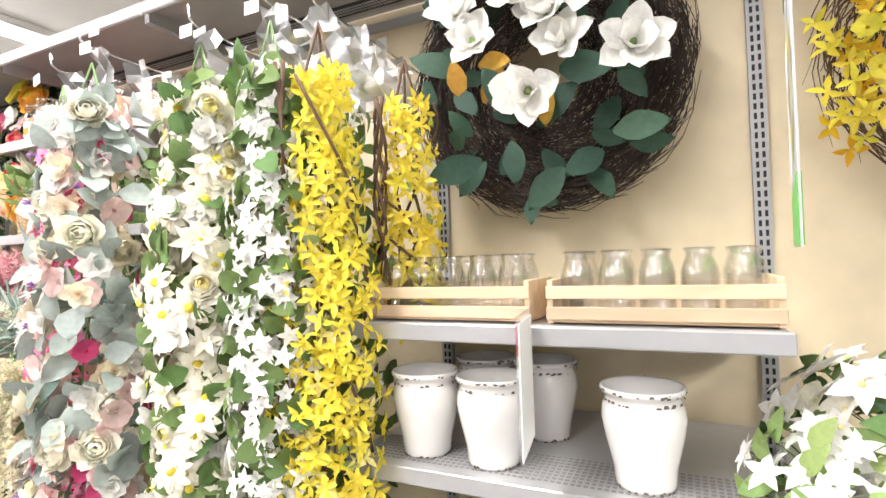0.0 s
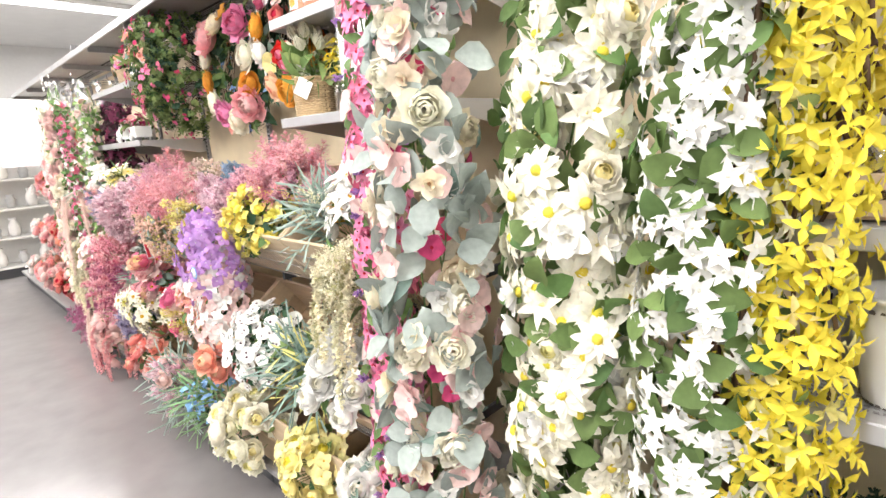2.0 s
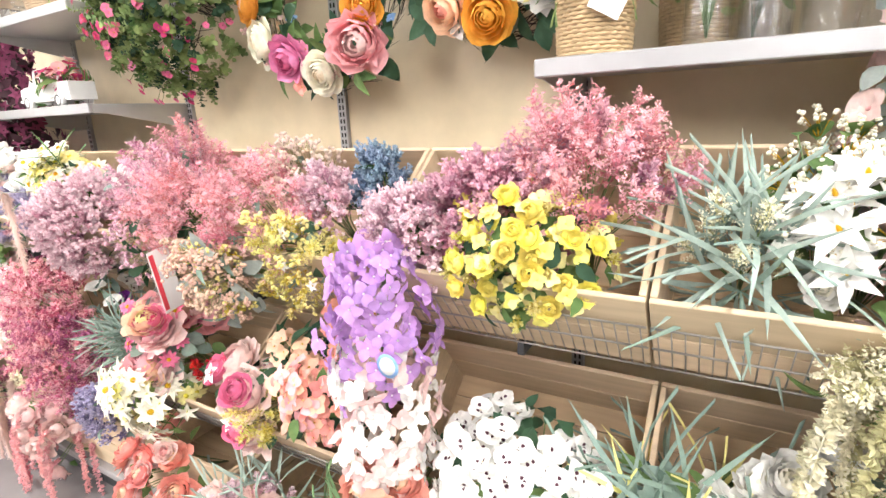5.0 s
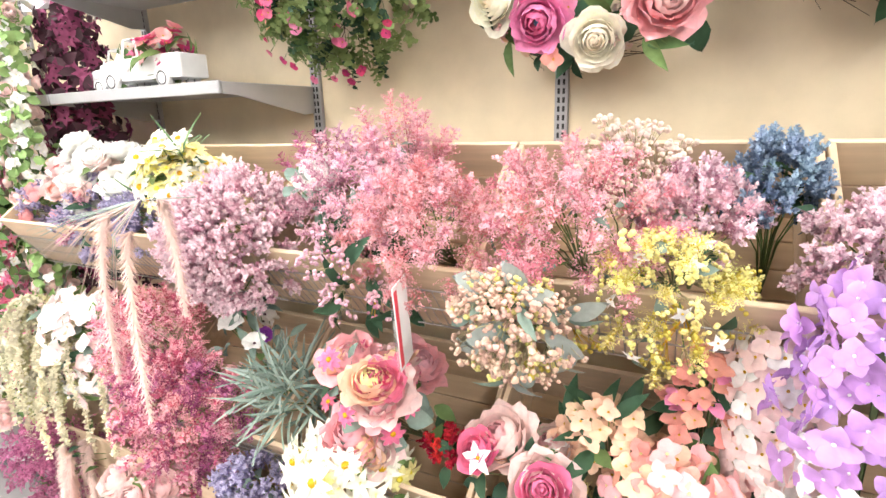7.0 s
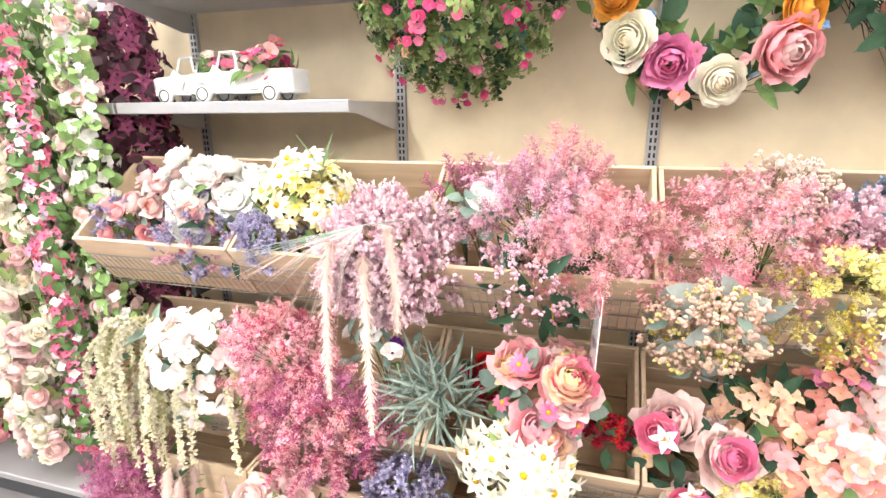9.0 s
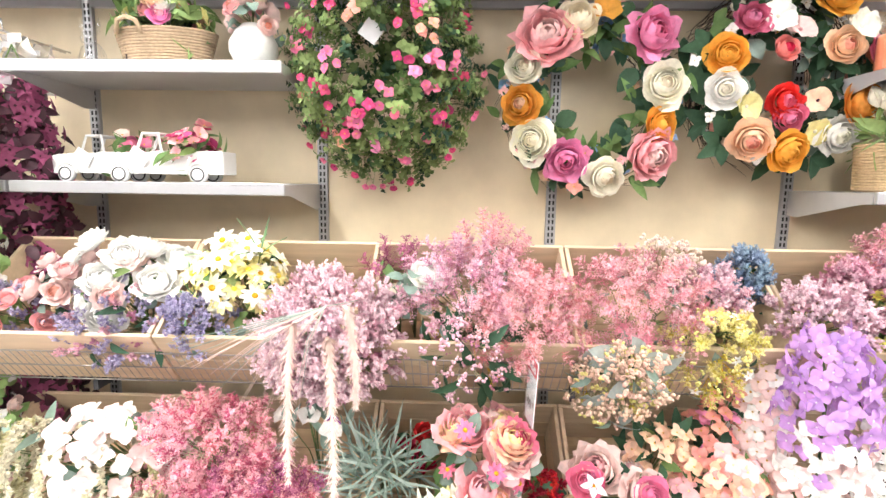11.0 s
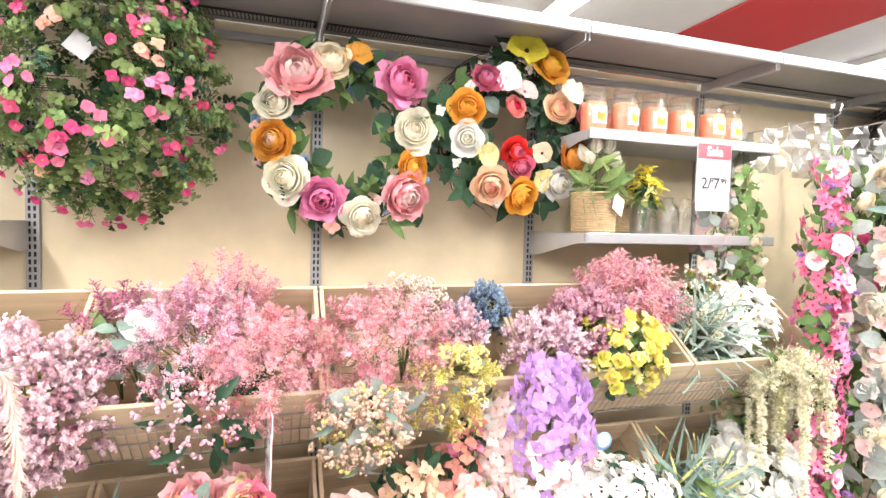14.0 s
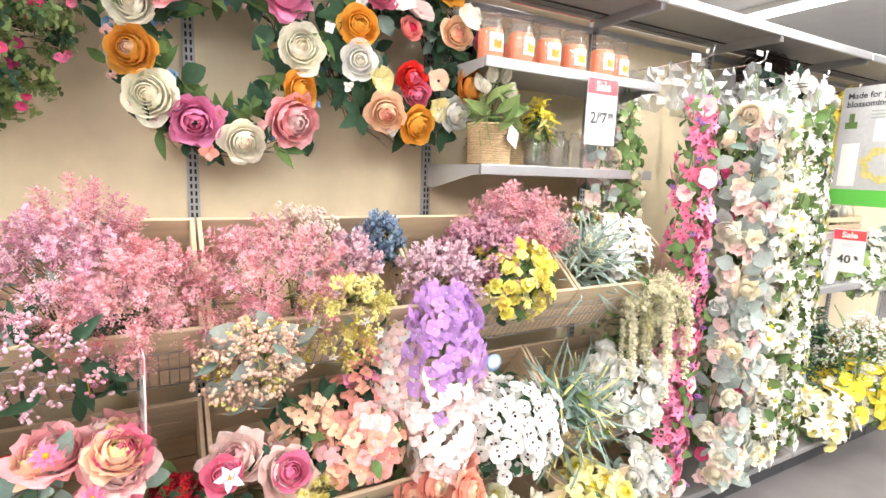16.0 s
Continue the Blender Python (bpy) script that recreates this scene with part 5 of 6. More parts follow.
it = around(34, ("trio", "leafdark", 0.1), 0.0, 0.9, 0.09) + around(22, ("round", "sage", 0.08), 0.0, 1.0, 0.09) + around(10, ("floret", "white_p", 0.022), 0.04, 1.3, 0.07) + around(8, ("trio", "leaf", 0.07), 0.03, 0.8, 0.05)
for kind, col, ce, ang, dr, sz in (
    ("peony", "hotpink", "rosepink", 130, 0.0, 0.05), ("poppy", "white_p", "ivory", 108, -0.03, 0.055), ("poppy", "yellow", "dot", 86, 0.07, 0.07), ("ranunculus", "orange", "gold", 62, 0.05, 0.065), ("poppy", "blush", "pink", 82, -0.08, 0.05),
    ("poppy", "ivory", "ivory", 34, 0.04, 0.06), ("ranunculus", "peach", "coral", 26, -0.03, 0.056), ("ranunculus", "hotpink", "rosepink", 12, 0.08, 0.056), ("ranunculus", "orange", "orange", -24, 0.04, 0.068),
    ("peony", "white_p", "ivory", -50, 0.05, 0.055), ("poppy", "paleyel", "ivory", -62, 0.0, 0.055), ("poppy", "peach", "dot", -42, -0.08, 0.045), ("ranunculus", "orange", "orange", -88, 0.04, 0.068), ("ranunculus", "hotpink", "rosepink", -86, -0.07, 0.045),
    ("ranunculus", "peach", "coral", -116, 0.03, 0.056), ("poppy", "paleyel", "ivory", -140, -0.04, 0.055), ("rose", "white_p", "ivory", -165, 0.0, 0.05), ("ranunculus", "orange", "orange", 166, 0.0, 0.062), ("peony", "red_p", "hotpink", -100, -0.12, 0.045), ("rose", "coral", "red_p", 110, -0.14, 0.045),
):
    it.append(((kind, col, sz * 1.12, ce), ang, dr, 1.6))
wreath("bright_wreath", "round twig wreath of orange, hot pink and white flowers", -2.65, -0.12, 1.945, 0.215, 0.09, it, ntwig=420, bulk=1.1, whisk=160, backing=((80, ("leaf", "leafdark", 0.065)), (50, ("leaf", "sage", 0.065)), (50, ("floret", "white_p", 0.014)), (12, ("poppy", "coral", 0.028)), (12, ("poppy", "ivory", 0.028))))

def spot(spec, dx, dz, lift, rad=0.245):
    return (spec, math.degrees(math.atan2(dz, dx)), math.hypot(dx, dz) - rad, lift)


it = around(17, ("oval", "magleaf", 0.12), 0.03, 1.2, 0.07) + around(11, ("oval", "magleaf", 0.11), -0.06, 1.6, 0.06)
for dx, dz, sz in ((-0.19, 0.115, 0.1), (-0.05, -0.03, 0.105), (0.04, 0.07, 0.085), (0.19, 0.03, 0.1), (0.0, 0.15, 0.095), (0.1, 0.2, 0.1), (-0.1, 0.22, 0.1), (0.24, 0.17, 0.09), (-0.24, 0.2, 0.09)):
    it.append(spot(("magnolia", "white_p", sz, "leaflight"), dx + 0.06, dz - 0.07, 2.2))
for dx, dz, col in ((-0.21, 0.01, "magleaf"), (-0.2, -0.05, "magback"), (-0.14, -0.07, "magback"), (-0.15, 0.03, "magback"), (0.03, -0.06, "magback"), (0.12, 0.16, "magback"), (-0.05, -0.11, "magleaf"), (0.1, -0.06, "magleaf"), (0.06, -0.02, "magleaf"), (-0.15, -0.22, "magleaf"), (0.06, -0.26, "magleaf"), (0.18, -0.19, "magleaf")):
    it.append(spot(("oval", col, 0.14 if col == "magleaf" else 0.11), dx + 0.02, dz - 0.03, 1.9))
wreath("magnolia_wreath", "dark twig wreath with white magnolias and glossy leaves", -0.245, -0.12, 1.905, 0.245, 0.1, it, ntwig=3200, bulk=1.35, whisk=1500, gauge=0.0017, backing=((18, ("oval", "magleaf", 0.11)),))

it = around(210, ("forsythia", "yellow", 0.036), 0.0, 0.9, 0.1) + around(60, ("forsythia", "gold", 0.038), 0.02, 0.5, 0.09) + around(14, ("poppy", "yellow", 0.035, "gold"), 0.0, 1.2, 0.07)
wreath("forsythia_wreath", "round yellow forsythia wreath on brown twigs", 0.72, -0.085, 1.84, 0.25, 0.09, it, "bark", 500)

# bushy ivy ball with pink flowers, hung on the panel
t = thing("flowering_bush", -4.005, -0.22, 1.955, "bushy green hanging wreath dotted with pink flowers", "wreath")
mb = MB()
for k in range(150):
    a = u(0, 6.28) if k < 60 else u(-0.7, 0.9)
    r1 = u(0.12, 0.22)
    r2 = r1 + u(0.06, 0.12)
    mb.tube([(math.cos(a) * r1 * 0.8, 0.1, math.sin(a) * r1), (math.cos(a + 0.2) * r2 * 0.85, u(-0.08, 0.05), math.sin(a + 0.2) * r2), (math.cos(a + 0.35) * (r2 + 0.05) * 0.85, u(-0.1, 0.02), math.sin(a + 0.35) * (r2 + 0.05) - 0.03)], 0.0016, 3, taper=0.5)
tagged(part("twig_ring", mb.mesh("twigs", ["twig"]), t), kind="stuff")
SPR = {}
for col in ("leaf", "leaflight", "leafdark"):
    SPR[col] = []
    for _ in range(3):
        mb = MB()
        mb.tube([(0, 0, 0), (0.004, 0, 0.045), (0, 0.004, 0.09)], 0.001, 3)
        for k in range(13):
            m = pose(0, 0, 0.012 + 0.0062 * k, 0, 0, 137 * k) @ pose(0, 0, 0, u(5, 45))
            leafshape(mb, u(0.018, 0.027), 0.02, m, 0, pointed=0.42, bend=0.12, cup=0.14, nu=3)
        SPR[col].append(mb.mesh("sprig", [col]))
        RAW[SPR[col][-1].name] = (np.array(mb.v), mb.f, mb.m, [M[col].name])


def hull(a, rr):
    """A point on the bush's domed front; it sinks a little at the heart."""
    return Vector((math.cos(a) * 0.285 * rr, 0.06 - 0.2 * math.sqrt(max(0.0, 1 - min(1, rr) ** 2)) - 0.1 * math.exp(-((rr - 0.6) / 0.3) ** 2), math.sin(a) * 0.335 * rr))


fill = Fill()
for k in range(760):
    a = 2.39996 * k + u(-0.3, 0.3)
    rr = math.sqrt((k + 0.5) / 760) * 1.04
    p = hull(a, rr) * (1 + 0.1 * noise.noise(Vector((math.cos(a) * rr * 3, math.sin(a) * rr * 3, 1)))) + Vector((0, u(-0.01, 0.07), 0))
    # the heart is sunk back; darker leaves there put its shade into colour
    if rr < 0.22:
        p.y += 0.06
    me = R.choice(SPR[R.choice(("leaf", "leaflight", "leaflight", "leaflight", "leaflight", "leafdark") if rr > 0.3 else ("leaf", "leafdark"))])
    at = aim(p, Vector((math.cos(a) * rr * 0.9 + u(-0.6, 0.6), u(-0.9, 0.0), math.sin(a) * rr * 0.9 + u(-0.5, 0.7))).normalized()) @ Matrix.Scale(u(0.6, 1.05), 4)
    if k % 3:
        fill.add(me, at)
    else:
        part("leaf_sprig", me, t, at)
fill.done("foliage", t)
for k in range(44):
    a = 2.39996 * k + u(-0.3, 0.3)
    rr = 0.25 + 0.75 * math.sqrt((k + 0.5) / 44)
    p = hull(a, rr) + Vector((0, -0.06, 0.01))
    col = R.choice(("hotpink", "hotpink", "rosepink", "deeppink", "deeppink", "coral"))
    for j in range(R.choice((2, 3, 4, 5))):
        put_bloom(t, ("floret", col, 0.02, "gold") if j % 2 else ("poppy", col, 0.018, "gold"), p + Vector((u(-1, 1), u(-0.4, 0.2), u(-1, 1))) * 0.03, (math.cos(a) * rr * 0.6 + u(-0.5, 0.5), -1, math.sin(a) * rr * 0.6 + u(-0.3, 0.5)))
for k in range(22):
    a = u(0, 6.28) if k < 7 else u(-2.7, -0.3)
    p = Vector((math.cos(a) * 0.34, u(-0.12, 0.02), math.sin(a) * 0.395 + u(-0.02, 0.02)))
    put_bloom(t, ("poppy", R.choice(("deeppink", "hotpink")), 0.016, "dot"), p, (math.cos(a) * 0.5, -0.6, -0.5))
    mb = MB()
    mb.tube([tuple(p), tuple(p * 0.86 + Vector((0, 0.02, 0.02))), tuple(p * 0.7 + Vector((0, 0.03, 0)))], 0.0009, 3)
    part("stalk", mb.mesh("stalk", ["stem"]), t)
part("tag", boxes([(-0.03, -0.002, -0.03, 0.03, 0.0, 0.03)], ["greypaper"]), t, pose(-0.015, -0.2, 0.07, 0, 35, 10), "grey card price tag")


# ---- things on the shelves ----
def text(body, size, m, parent, col="ink", bold=0.0, align="CENTER"):
    cu = bpy.data.curves.new("text", "FONT")
    cu.body, cu.size, cu.align_x, cu.align_y, cu.offset, cu.resolution_u = body, size, align, "CENTER", bold, 3
    tmp = bpy.data.objects.new("tmp", cu)
    scene.collection.objects.link(tmp)
    me = bpy.data.meshes.new_from_object(tmp)
    bpy.data.objects.remove(tmp)
    me.materials.clear()
    me.materials.append(M[col])
    return part("lettering", me, parent, m)


def candle(x, y):
    t = thing("jar_candle", x, y, SH_HI, "coral wax candle in a lidded glass jar with a white label", "candle", "jar candles", rz=u(-14, 14))
    mb = MB()
    mb.lathe([(0.001, 0.008), (0.046, 0.008), (0.0475, 0.014), (0.0475, 0.11), (0.044, 0.118), (0.001, 0.118)], 24)
    part("wax", mb.mesh("wax", ["wax"]), t)
    mb = MB()
    mb.lathe([(0.001, 0.001), (0.048, 0.001), (0.051, 0.006), (0.051, 0.128), (0.044, 0.142), (0.04, 0.148), (0.043, 0.152), (0.043, 0.158)], 24)
    part("jar", mb.mesh("jar", ["glass"]), t, label="clear glass jar").visible_shadow = False
    mb = MB()
    mb.lathe([(0.039, 0.15), (0.046, 0.158), (0.047, 0.172), (0.042, 0.177), (0.001, 0.179)], 24)
    part("lid", mb.mesh("lid", ["glass"]), t, label="clear glass lid").visible_shadow = False
    mb = MB()
    n = 8
    v = []
    for z in (0.035, 0.1):
        for k in range(n + 1):
            a = -1.5708 + (k / n - 0.5) * 1.25
            v.append((0.0517 * math.cos(a), 0.0517 * math.sin(a), z))
    mb.add(v, [(k, k + 1, k + n + 2, k + n + 1) for k in range(n)])
    lab = part("label", mb.mesh("label", ["paper"]), t, label="white paper label with an orange picture")
    mb = MB()
    v = []
    for z in (0.045, 0.075):
        for k in range(5):
            a = -1.5708 + (k / 4 - 0.45) * 0.7
            v.append((0.0521 * math.cos(a), 0.0521 * math.sin(a), z + (0.006 * math.sin(k * 2.2))))
    mb.add(v, [(k, k + 1, k + 6, k + 5) for k in range(4)])
    part("picture", mb.mesh("picture", ["orange"]), lab)


for x, y in ((-2.37, -0.33), (-2.245, -0.35), (-2.10, -0.34), (-1.96, -0.33), (-1.81, -0.34), (-1.68, -0.30), (-2.31, -0.2), (-2.17, -0.2), (-2.03, -0.2), (-1.88, -0.2)):
    candle(x, y)


def weave(t, name, prof, colour, rows, seg=46, amp=0.0045, label=""):
    """A basket wall of coiled strands: each row is a beaded tube."""
    for i in range(rows):
        s = (i + 0.5) / rows
        rx, ry, z, rr = prof(s)
        mb = MB()
        pts = []
        for k in range(seg + 1):
            a = 2 * math.pi * k / seg
            w = amp * (1 if (k + i) % 2 else -1)
            pts.append(((rx + w) * math.cos(a), (ry + w) * math.sin(a), z))
        mb.tube(pts, rr, 5)
        part(name, mb.mesh(name, [colour]), t)


# tulips in a wicker basket
def wicker_pot(x, y, label, tag=True):
    t = thing("wicker_basket", x, y, SH_LO, label, "basket", "wicker baskets")
    weave(t, "strand", lambda s: (0.074 + 0.006 * s, 0.074 + 0.006 * s, 0.006 + 0.15 * s, 0.0052), "wicker", 17, 40)
    mb = MB()
    mb.lathe([(0.001, 0.002), (0.071, 0.002), (0.072, 0.14), (0.001, 0.14)], 20)
    part("liner", mb.mesh("liner", ["woodin"]), t)
    if tag:
        part("tag", boxes([(-0.034, -0.002, -0.034, 0.034, 0.0, 0.034)], ["paper"]), t, pose(0.05, -0.083, 0.11, -8, 28, 20), "white price tag with a green line")
    return t


wicker_pot(-2.355, -0.33, "round straw wicker basket holding white tulips")
bunch("tulip_bunch", "white tulips with pale green leaves in a wicker basket", (-2.355, -0.33, SH_LO + 0.13), (-2.345, -0.34, SH_LO + 0.3), 0.075, [(11, ("tulip", "ivory", 0.06, "leaflight"), 1.0), (5, ("blade", "leaflight", 0.13), 0.35), (16, ("lance", "leaflight", 0.12), 0.5)], category="flower bunch", spread=0.5, dense=0.3)
wicker_pot(-2.16, -0.16, "round straw wicker basket at the back of a shelf", False)


def bottle(x, y):
    t = thing("glass_bottle", x, y, SH_LO, "small clear glass bud bottle standing on a metal shelf", "bottle", "glass bottles")
    mb = MB()
    mb.lathe([(0.001, 0.003), (0.042, 0.002), (0.045, 0.008), (0.045, 0.09), (0.038, 0.112), (0.02, 0.128), (0.017, 0.14), (0.021, 0.148), (0.018, 0.149), (0.014, 0.138), (0.018, 0.124), (0.036, 0.106), (0.041, 0.088), (0.041, 0.012), (0.001, 0.01)], 18)
    part("bottle_glass", mb.mesh("bottle", ["glass"]), t).visible_shadow = False
    return t


for x, y in ((-2.13, -0.34), (-2.03, -0.36), (-1.93, -0.34), (-1.75, -0.36), (-1.84, -0.3), (-2.05, -0.22)):
    bottle(x, y)
bunch("yellow_blossom_bunch", "yellow forsythia stems standing in a glass bottle", (-2.13, -0.34, SH_LO + 0.02), (-2.13, -0.35, SH_LO + 0.25), 0.065, [(20, ("forsythia", "yellow", 0.036), 1.0), (10, ("forsythia", "yelspray", 0.03), 0.85), (6, ("leaf", "leaflight", 0.04), 0.75)], spread=1.0)
bunch("yellow_blossom_bunch", "yellow forsythia stems standing in a glass bottle", (-2.05, -0.22, SH_LO + 0.02), (-2.03, -0.23, SH_LO + 0.24), 0.06, [(14, ("forsythia", "yelspray", 0.034), 1.0), (8, ("leaf", "leaflight", 0.04), 0.8)])
bunch("leafy_bunch", "green leafy stems with cream blossoms in a glass bottle", (-1.75, -0.36, SH_LO + 0.02), (-1.72, -0.3, SH_LO + 0.24), 0.08, [(18, ("round", "leaf", 0.045), 1.0), (8, ("floret", "ivory", 0.03), 0.95)])

# rope basket planter, vase and glass rabbit on the upper left shelf
t = thing("rope_planter", -4.745, -0.27, SH_HI, "oval coiled rope planter filled with pastel roses", "planter")
weave(t, "rope_coil", lambda s: (0.135 + 0.035 * s, 0.075 + 0.02 * s, 0.006 + 0.12 * s, 0.0056), "rope", 13, 40, 0.0008)
for sx in (-0.075,):
    mb = MB()
    mb.tube([(sx - 0.04, -0.09, 0.1), (sx - 0.03, -0.1, 0.14), (sx, -0.102, 0.15), (sx + 0.03, -0.1, 0.14), (sx + 0.045, -0.09, 0.1)], 0.008, 6)
    part("handle", mb.mesh("handle", ["rope"]), t)
mb = MB()
mb.box(-0.11, -0.06, 0.01, 0.11, 0.06, 0.1)
part("filling", mb.mesh("filling", ["twig"], False), t)
bunch("rose_bunch", "pastel pink, yellow and white roses in a rope planter", (-4.745, -0.27, SH_HI + 0.09), (-4.745, -0.28, SH_HI + 0.22), 0.15, [(4, ("ranunculus", "pink", 0.034, "rosepink"), 1.0), (6, ("poppy", "paleyel", 0.036, "gold"), 1.04), (4, ("rose", "peach", 0.036, "peach"), 1.0), (4, ("rose", "white_p", 0.036, "ivory"), 0.97), (3, ("rose", "rosepink", 0.036, "pink"), 1.0), (30, ("lance", "leaflight", 0.085), 0.8), (16, ("lance", "leaf", 0.08), 0.95)], flat=0.55)
t = thing("round_vase", -4.435, -0.3, SH_HI, "small round white textured vase with blush roses", "vase")
mb = MB()
mb.lathe([(0.001, 0.001), (0.035, 0.001), (0.06, 0.018), (0.078, 0.055), (0.078, 0.085), (0.06, 0.122), (0.04, 0.138), (0.036, 0.145), (0.031, 0.144), (0.033, 0.13), (0.001, 0.12)], 28)
part("vase_body", mb.mesh("vase", ["vase"]), t)
bunch("rose_bunch", "blush and coral roses with sage leaves in a round vase", (-4.435, -0.3, SH_HI + 0.12), (-4.44, -0.31, SH_HI + 0.215), 0.085, [(5, ("rose", "blush", 0.036, "coral"), 1.0), (3, ("rose", "pink", 0.034, "coral"), 1.0), (8, ("round", "sage", 0.055), 0.9), (2, ("rose", "cream", 0.03, "cream"), 1.15)])
t = thing("glass_rabbit", -4.985, -0.3, SH_HI, "small clear glass rabbit figure sitting on a shelf", "figurine")
mb = MB()
mb.lathe([(0.001, 0.001), (0.038, 0.002), (0.044, 0.03), (0.034, 0.065), (0.018, 0.085), (0.001, 0.088)], 16)
mb.lathe([(0.001, 0.075), (0.022, 0.085), (0.025, 0.1), (0.016, 0.118), (0.001, 0.122)], 14, pose(-0.012, 0, 0))
for e in (-0.008, 0.009):
    mb.lathe([(0.001, 0.11), (0.007, 0.12), (0.008, 0.145), (0.001, 0.168)], 8, pose(-0.006 + e, 0, 0, 0, e * 900, 0))
part("rabbit_glass", mb.mesh("rabbit", ["glass"]), t)


def tin_truck(x, y, rz):
    t = thing("tin_truck", x, y, SH_LO, "white tin pickup truck planter with a price tag", "toy truck", "tin trucks", rz=rz)
    mb = MB()
    # body side profile, front at -x
    prof = [(-0.2, 0.03), (-0.205, 0.06), (-0.2, 0.085), (-0.165, 0.094), (-0.1, 0.098), (-0.082, 0.1), (-0.02, 0.1), (-0.02, 0.03)]
    for sgn, w in ((1, 0.052),):
        n = len(prof)
        v = [(a, -w, b) for a, b in prof] + [(a, w, b) for a, b in prof]
        mb.add(v, [tuple(range(n)), tuple(range(2 * n - 1, n - 1, -1))] + [(i, i + n, (i + 1) % n + n, (i + 1) % n) for i in range(n)])
    part("bonnet", mb.mesh("bonnet", ["truck"], False), t)
    mb = MB()
    mb.box(-0.02, -0.056, 0.028, 0.2, -0.05, 0.104, bev=0.002)
    mb.box(-0.02, 0.05, 0.028, 0.2, 0.056, 0.104, bev=0.002)
    mb.box(0.194, -0.05, 0.028, 0.2, 0.05, 0.104, bev=0.002)
    mb.box(-0.019, -0.05, 0.028, 0.193, 0.05, 0.04)
    part("bed", mb.mesh("bed", ["truck"], False), t)
    mb = MB()
    for sy in (-0.048, 0.048):
        mb.tube([(-0.085, sy, 0.098), (-0.062, sy, 0.158), (-0.01, sy, 0.16), (-0.002, sy, 0.1)], 0.0055, 4)
    mb.box(-0.066, -0.05, 0.155, -0.005, 0.05, 0.163, bev=0.003)
    part("cab", mb.mesh("cab", ["truck"], False), t)
    for wx in (-0.135, 0.12):
        for sy in (-1, 1):
            m = pose(wx, sy * 0.056, 0.028, 90)
            mb = MB()
            mb.lathe([(0.02, -0.011), (0.028, -0.009), (0.028, 0.009), (0.02, 0.011)], 18)
            w = part("wheel", mb.mesh("tyre", ["truck"]), t, m, "white tyre with a dark seam")
            mb = MB()
            mb.lathe([(0.001, -0.0125), (0.008, -0.0125), (0.018, -0.0105), (0.02, -0.008), (0.02, 0.008), (0.018, 0.0105), (0.008, 0.0125), (0.001, 0.0125)], 16)
            part("hub", mb.mesh("hub", ["truck"]), w, label="white hub cap")
            mb = MB()
            for sz in (-1, 1):
                mb.lathe([(0.0185, sz * 0.0112), (0.0215, sz * 0.0126), (0.0235, sz * 0.0108)], 16)
            part("seam", mb.mesh("seam", ["tyre"]), w, label="dark ring round the hub")
            mb = MB()
            pts = [(wx + 0.038 * math.cos(a), sy * 0.058, 0.028 + 0.038 * math.sin(a)) for a in [math.pi * k / 8 for k in range(9)]]
            mb.tube(pts, 0.006, 5)
            part("fender", mb.mesh("fender", ["truck"]), t)
    part("bumper", boxes([(-0.213, -0.056, 0.03, -0.204, 0.056, 0.042, 0, 0.002)], ["truck"]), t)
    part("grille", boxes([(-0.207, -0.025 + 0.01 * k, 0.05, -0.2035, -0.02 + 0.01 * k, 0.082) for k in range(6)], ["dark"]), t)
    part("tag", boxes([(-0.03, -0.001, -0.022, 0.03, 0.001, 0.022)], ["paper"]), t, pose(-0.07, -0.062, 0.085, 0, 35, 0), "white price tag")


tin_truck(-4.715, -0.345, 2)
tin_truck(-4.985, -0.23, 0)
bunch("planter_flowers", "pink blossoms with dark leaves in a tin truck", (-4.63, -0.345, SH_LO + 0.045), (-4.62, -0.35, SH_LO + 0.17), 0.11, [(8, ("poppy", "pink", 0.03, "gold"), 1.0), (9, ("poppy", "deeppink", 0.03, "gold"), 1.0), (12, ("lance", "leaf", 0.07), 0.7)], flat=0.5)
bunch("planter_flowers", "coral blossoms with dark leaves in a tin truck", (-4.9, -0.23, SH_LO + 0.045), (-4.89, -0.23, SH_LO + 0.16), 0.1, [(8, ("poppy", "hotpink", 0.03, "gold"), 1.0), (3, ("poppy", "tan_p", 0.03, "gold"), 1.0), (10, ("lance", "leaf", 0.07), 0.75)], flat=0.5)


